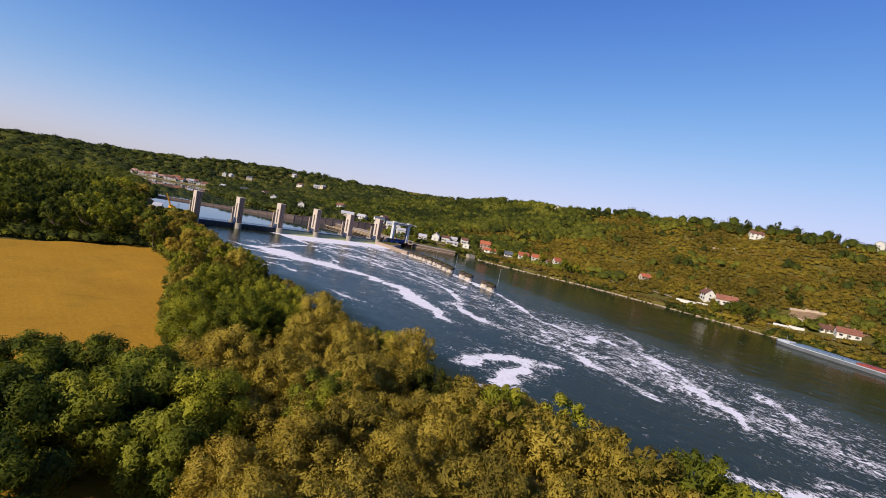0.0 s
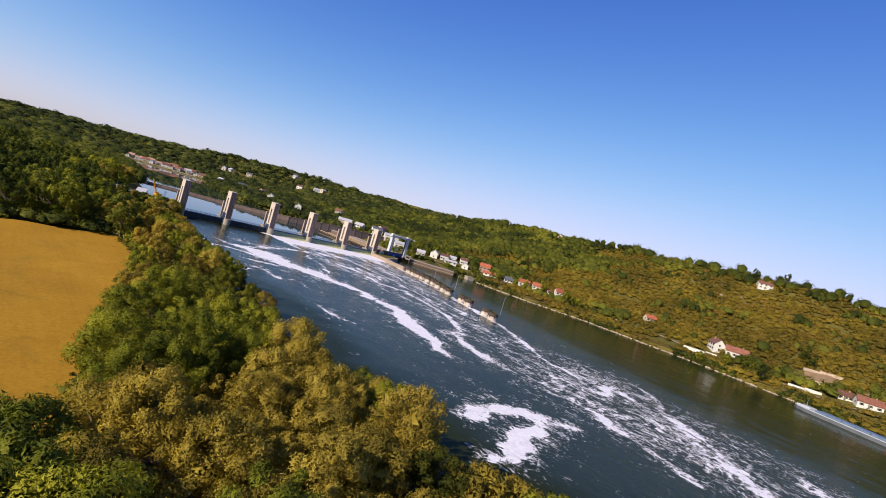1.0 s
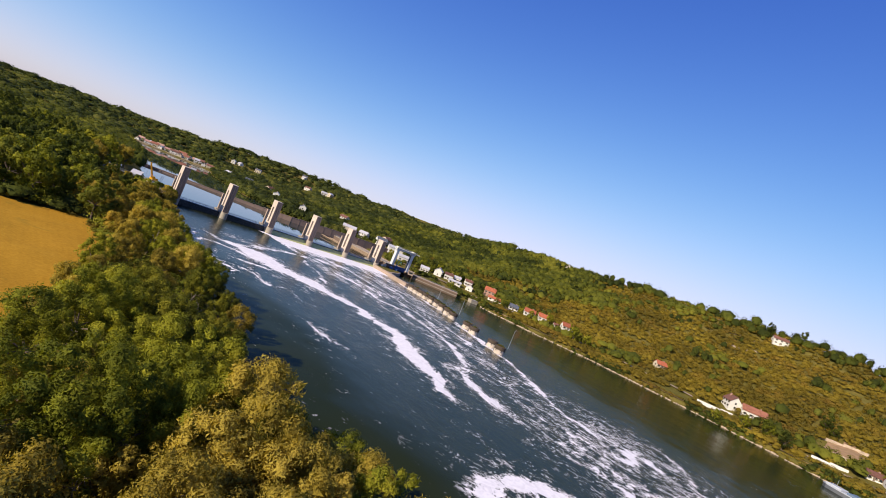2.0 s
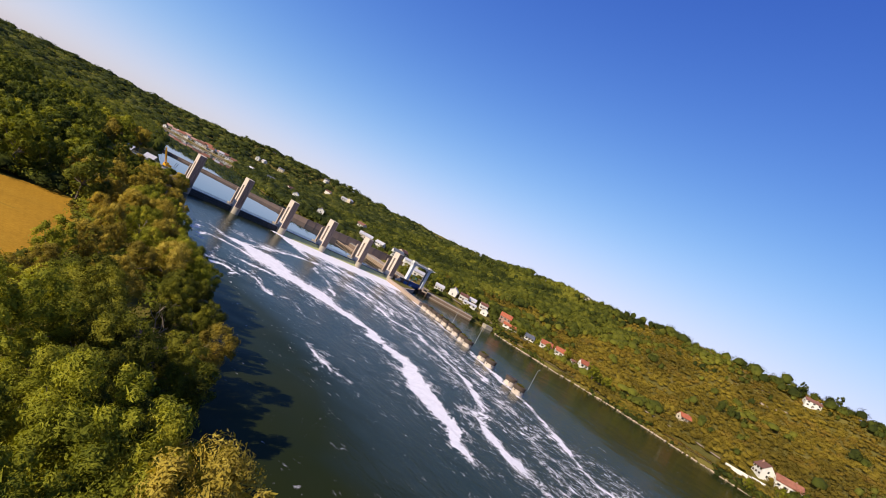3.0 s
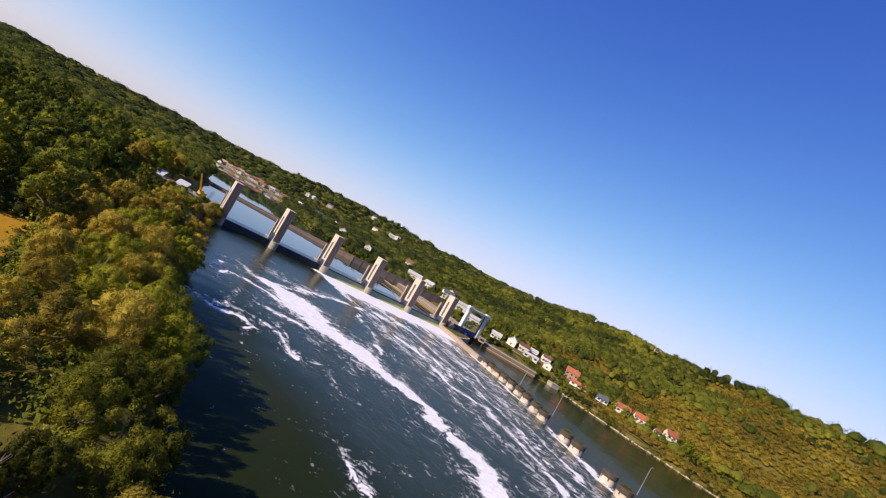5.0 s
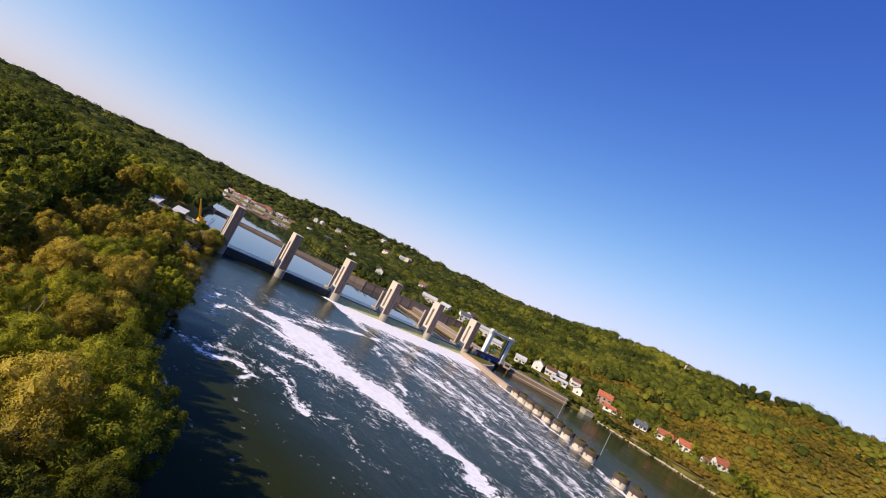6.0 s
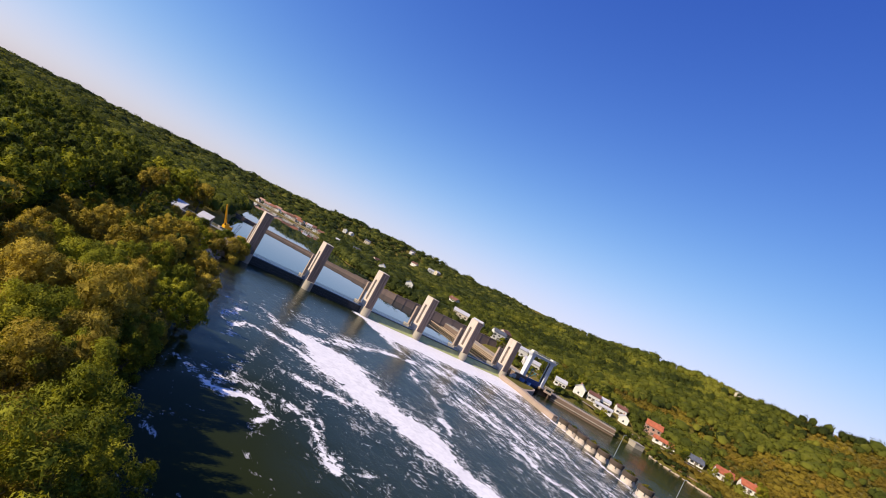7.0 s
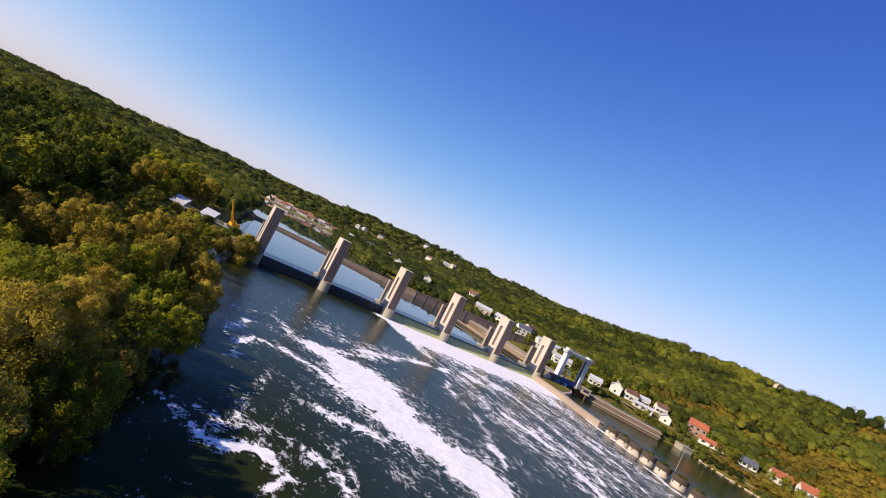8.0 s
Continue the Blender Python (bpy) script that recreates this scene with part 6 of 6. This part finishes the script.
wood_mesh("lock_bushes", lock_bush, 2.3, 3.8, 60, 0.42, M_GROVE, "green garden bushes around the lock houses", 48, "bushes")
verge_weeds = jittered(g, 200, 300, -345, -36, 1.9, lambda x, y: right_land(x, y, 1.0, 11) & (smooth_noise(x, y, 9, 54) > -0.35))
wood_mesh("bank_weeds", verge_weeds, 1.3, 1.5, 26, 0.28, M_SCRUB, "tall dry weeds growing over the towpath", 52, "weeds", core_size=0.6)
shore_bush = jittered(g, 200, 300, -345, -36, 2.6, lambda x, y: right_land(x, y, -0.5, 6.5) & (smooth_noise(x, y, 13, 48) > -0.2))
wood_mesh("bank_bushes", shore_bush, 2.3, 3.4, 64, 0.32, M_COPSE, "green bushes overhanging the stone bank", 47, "bushes")
upstream = jittered(g, 120, 520, 110, 700, 8.5, lambda x, y: right_land(x, y, 1, 420) & clear_of_homes(x, y, 9) & (y > 115) & ~((y < 330) & (x > 236) & right_land(x, y, 26, 330)))
wood_mesh("valley_wood", upstream, 6.3, 9.5, 64, 0.8, M_FAR, "mixed green woodland above the upstream bank", 45)
tall_bank = jittered(g, 120, 262, 118, 340, 7.0, lambda x, y: right_land(x, y, 1, 30) & clear_of_homes(x, y, 8))
wood_mesh("bank_wood", tall_bank, 5.0, 11, 80, 0.7, M_FAR, "tall green trees along the upstream bank", 49)
wash = jittered(g, 60, 262, 100, 420, 2.8, lambda x, y: right_land(x, y, -0.5, 6.0) & (smooth_noise(x, y, 14, 52) > -0.45))
wood_mesh("bank_bushes", wash, 2.4, 4.0, 46, 0.45, M_COPSE, "dark green bushes leaning over the pool", 51, "bushes")
far = jittered(g, -700, 800, 480, 1160, 17, lambda x, y: right_land(x, y, 8, 900) & ~((y < 700) & (x > 120)) & clear_of_homes(x, y, 16))
wood_mesh("far_wood", far, 12.0, 11, 40, 1.9, M_FAR, "distant wooded hills closing the valley", 46)


# single trees that stand out on the right bank
def bank_tree(x, y, s, t):
    ob = copy_thing(t, pose(x, y, ground_at(x, y) - 0.3, 0, 0, (x * 37 + y * 11) % 360))
    ob.scale = (s, s, s)
    tagged(ob, "rounded green tree beside the towpath", "tree", "trees along the towpath")


for x, y, s in ((478, 47, 0.85), (484, 54, 1.0), (449, 198, 0.95), (445, 208, 0.7), (512, -178, 1.1), (508, -170, 0.9), (516, -205, 1.0)):
    ob = copy_thing(MID[2], pose(x, y, ground_at(x, y) - 0.3, 0, 0, (x * 37 + y * 11) % 360))
    ob.scale = (s * 0.75, s * 0.75, s)
    tagged(ob, "tall dark tree standing above the crest of the hill", "tree", "trees on the crest")
ROAD_TREES = [(270, -112, 0.95, 1), (276, -120, 0.75, 1), (263, -236, 0.7, 1), (268, -246, 0.8, 1), (262, -256, 0.75, 2), (259, -222, 0.6, 1), (266, -60, 0.55, 1), (262, -45, 0.5, 2), (330, -268, 0.7, 2),
              (338, -262, 0.8, 2), (270, -318, 0.7, 1), (286, -76, 0.7, 1), (264, -34, 0.45, 2), (270, -40, 0.5, 1), (279, -62, 0.5, 1), (292, -96, 0.6, 1)]
LOCK_TREES = [(262, 22, 0.85, 2), (246, 30, 0.9, 1), (225, -12, 0.5, 1), (232, 40, 0.8, 1), (215, 70, 0.6, 1), (236, 30, 0.55, 1), (250, 24, 0.5, 2), (258, 18, 0.6, 1), (222, 44, 0.7, 2), (212, 86, 0.8, 1),
              (205, 104, 0.8, 2)]
for x, y, s, k in ROAD_TREES + LOCK_TREES:
    bank_tree(x, y, s, MID[k])
for i in range(11):
    bank_tree(86 + i * 8.4 + i * 3 % 5, 641 - i * 5.9 + i * 5 % 7, 0.24 + 0.04 * (i % 3), MID[1 + i % 3])
for i in range(13):
    bank_tree(80 + i * 8.2 + i * 5 % 4, 652 - i * 5.8 + i * 7 % 13 - 2, 0.38 + 0.05 * (i % 4), MID[1 + i % 3])
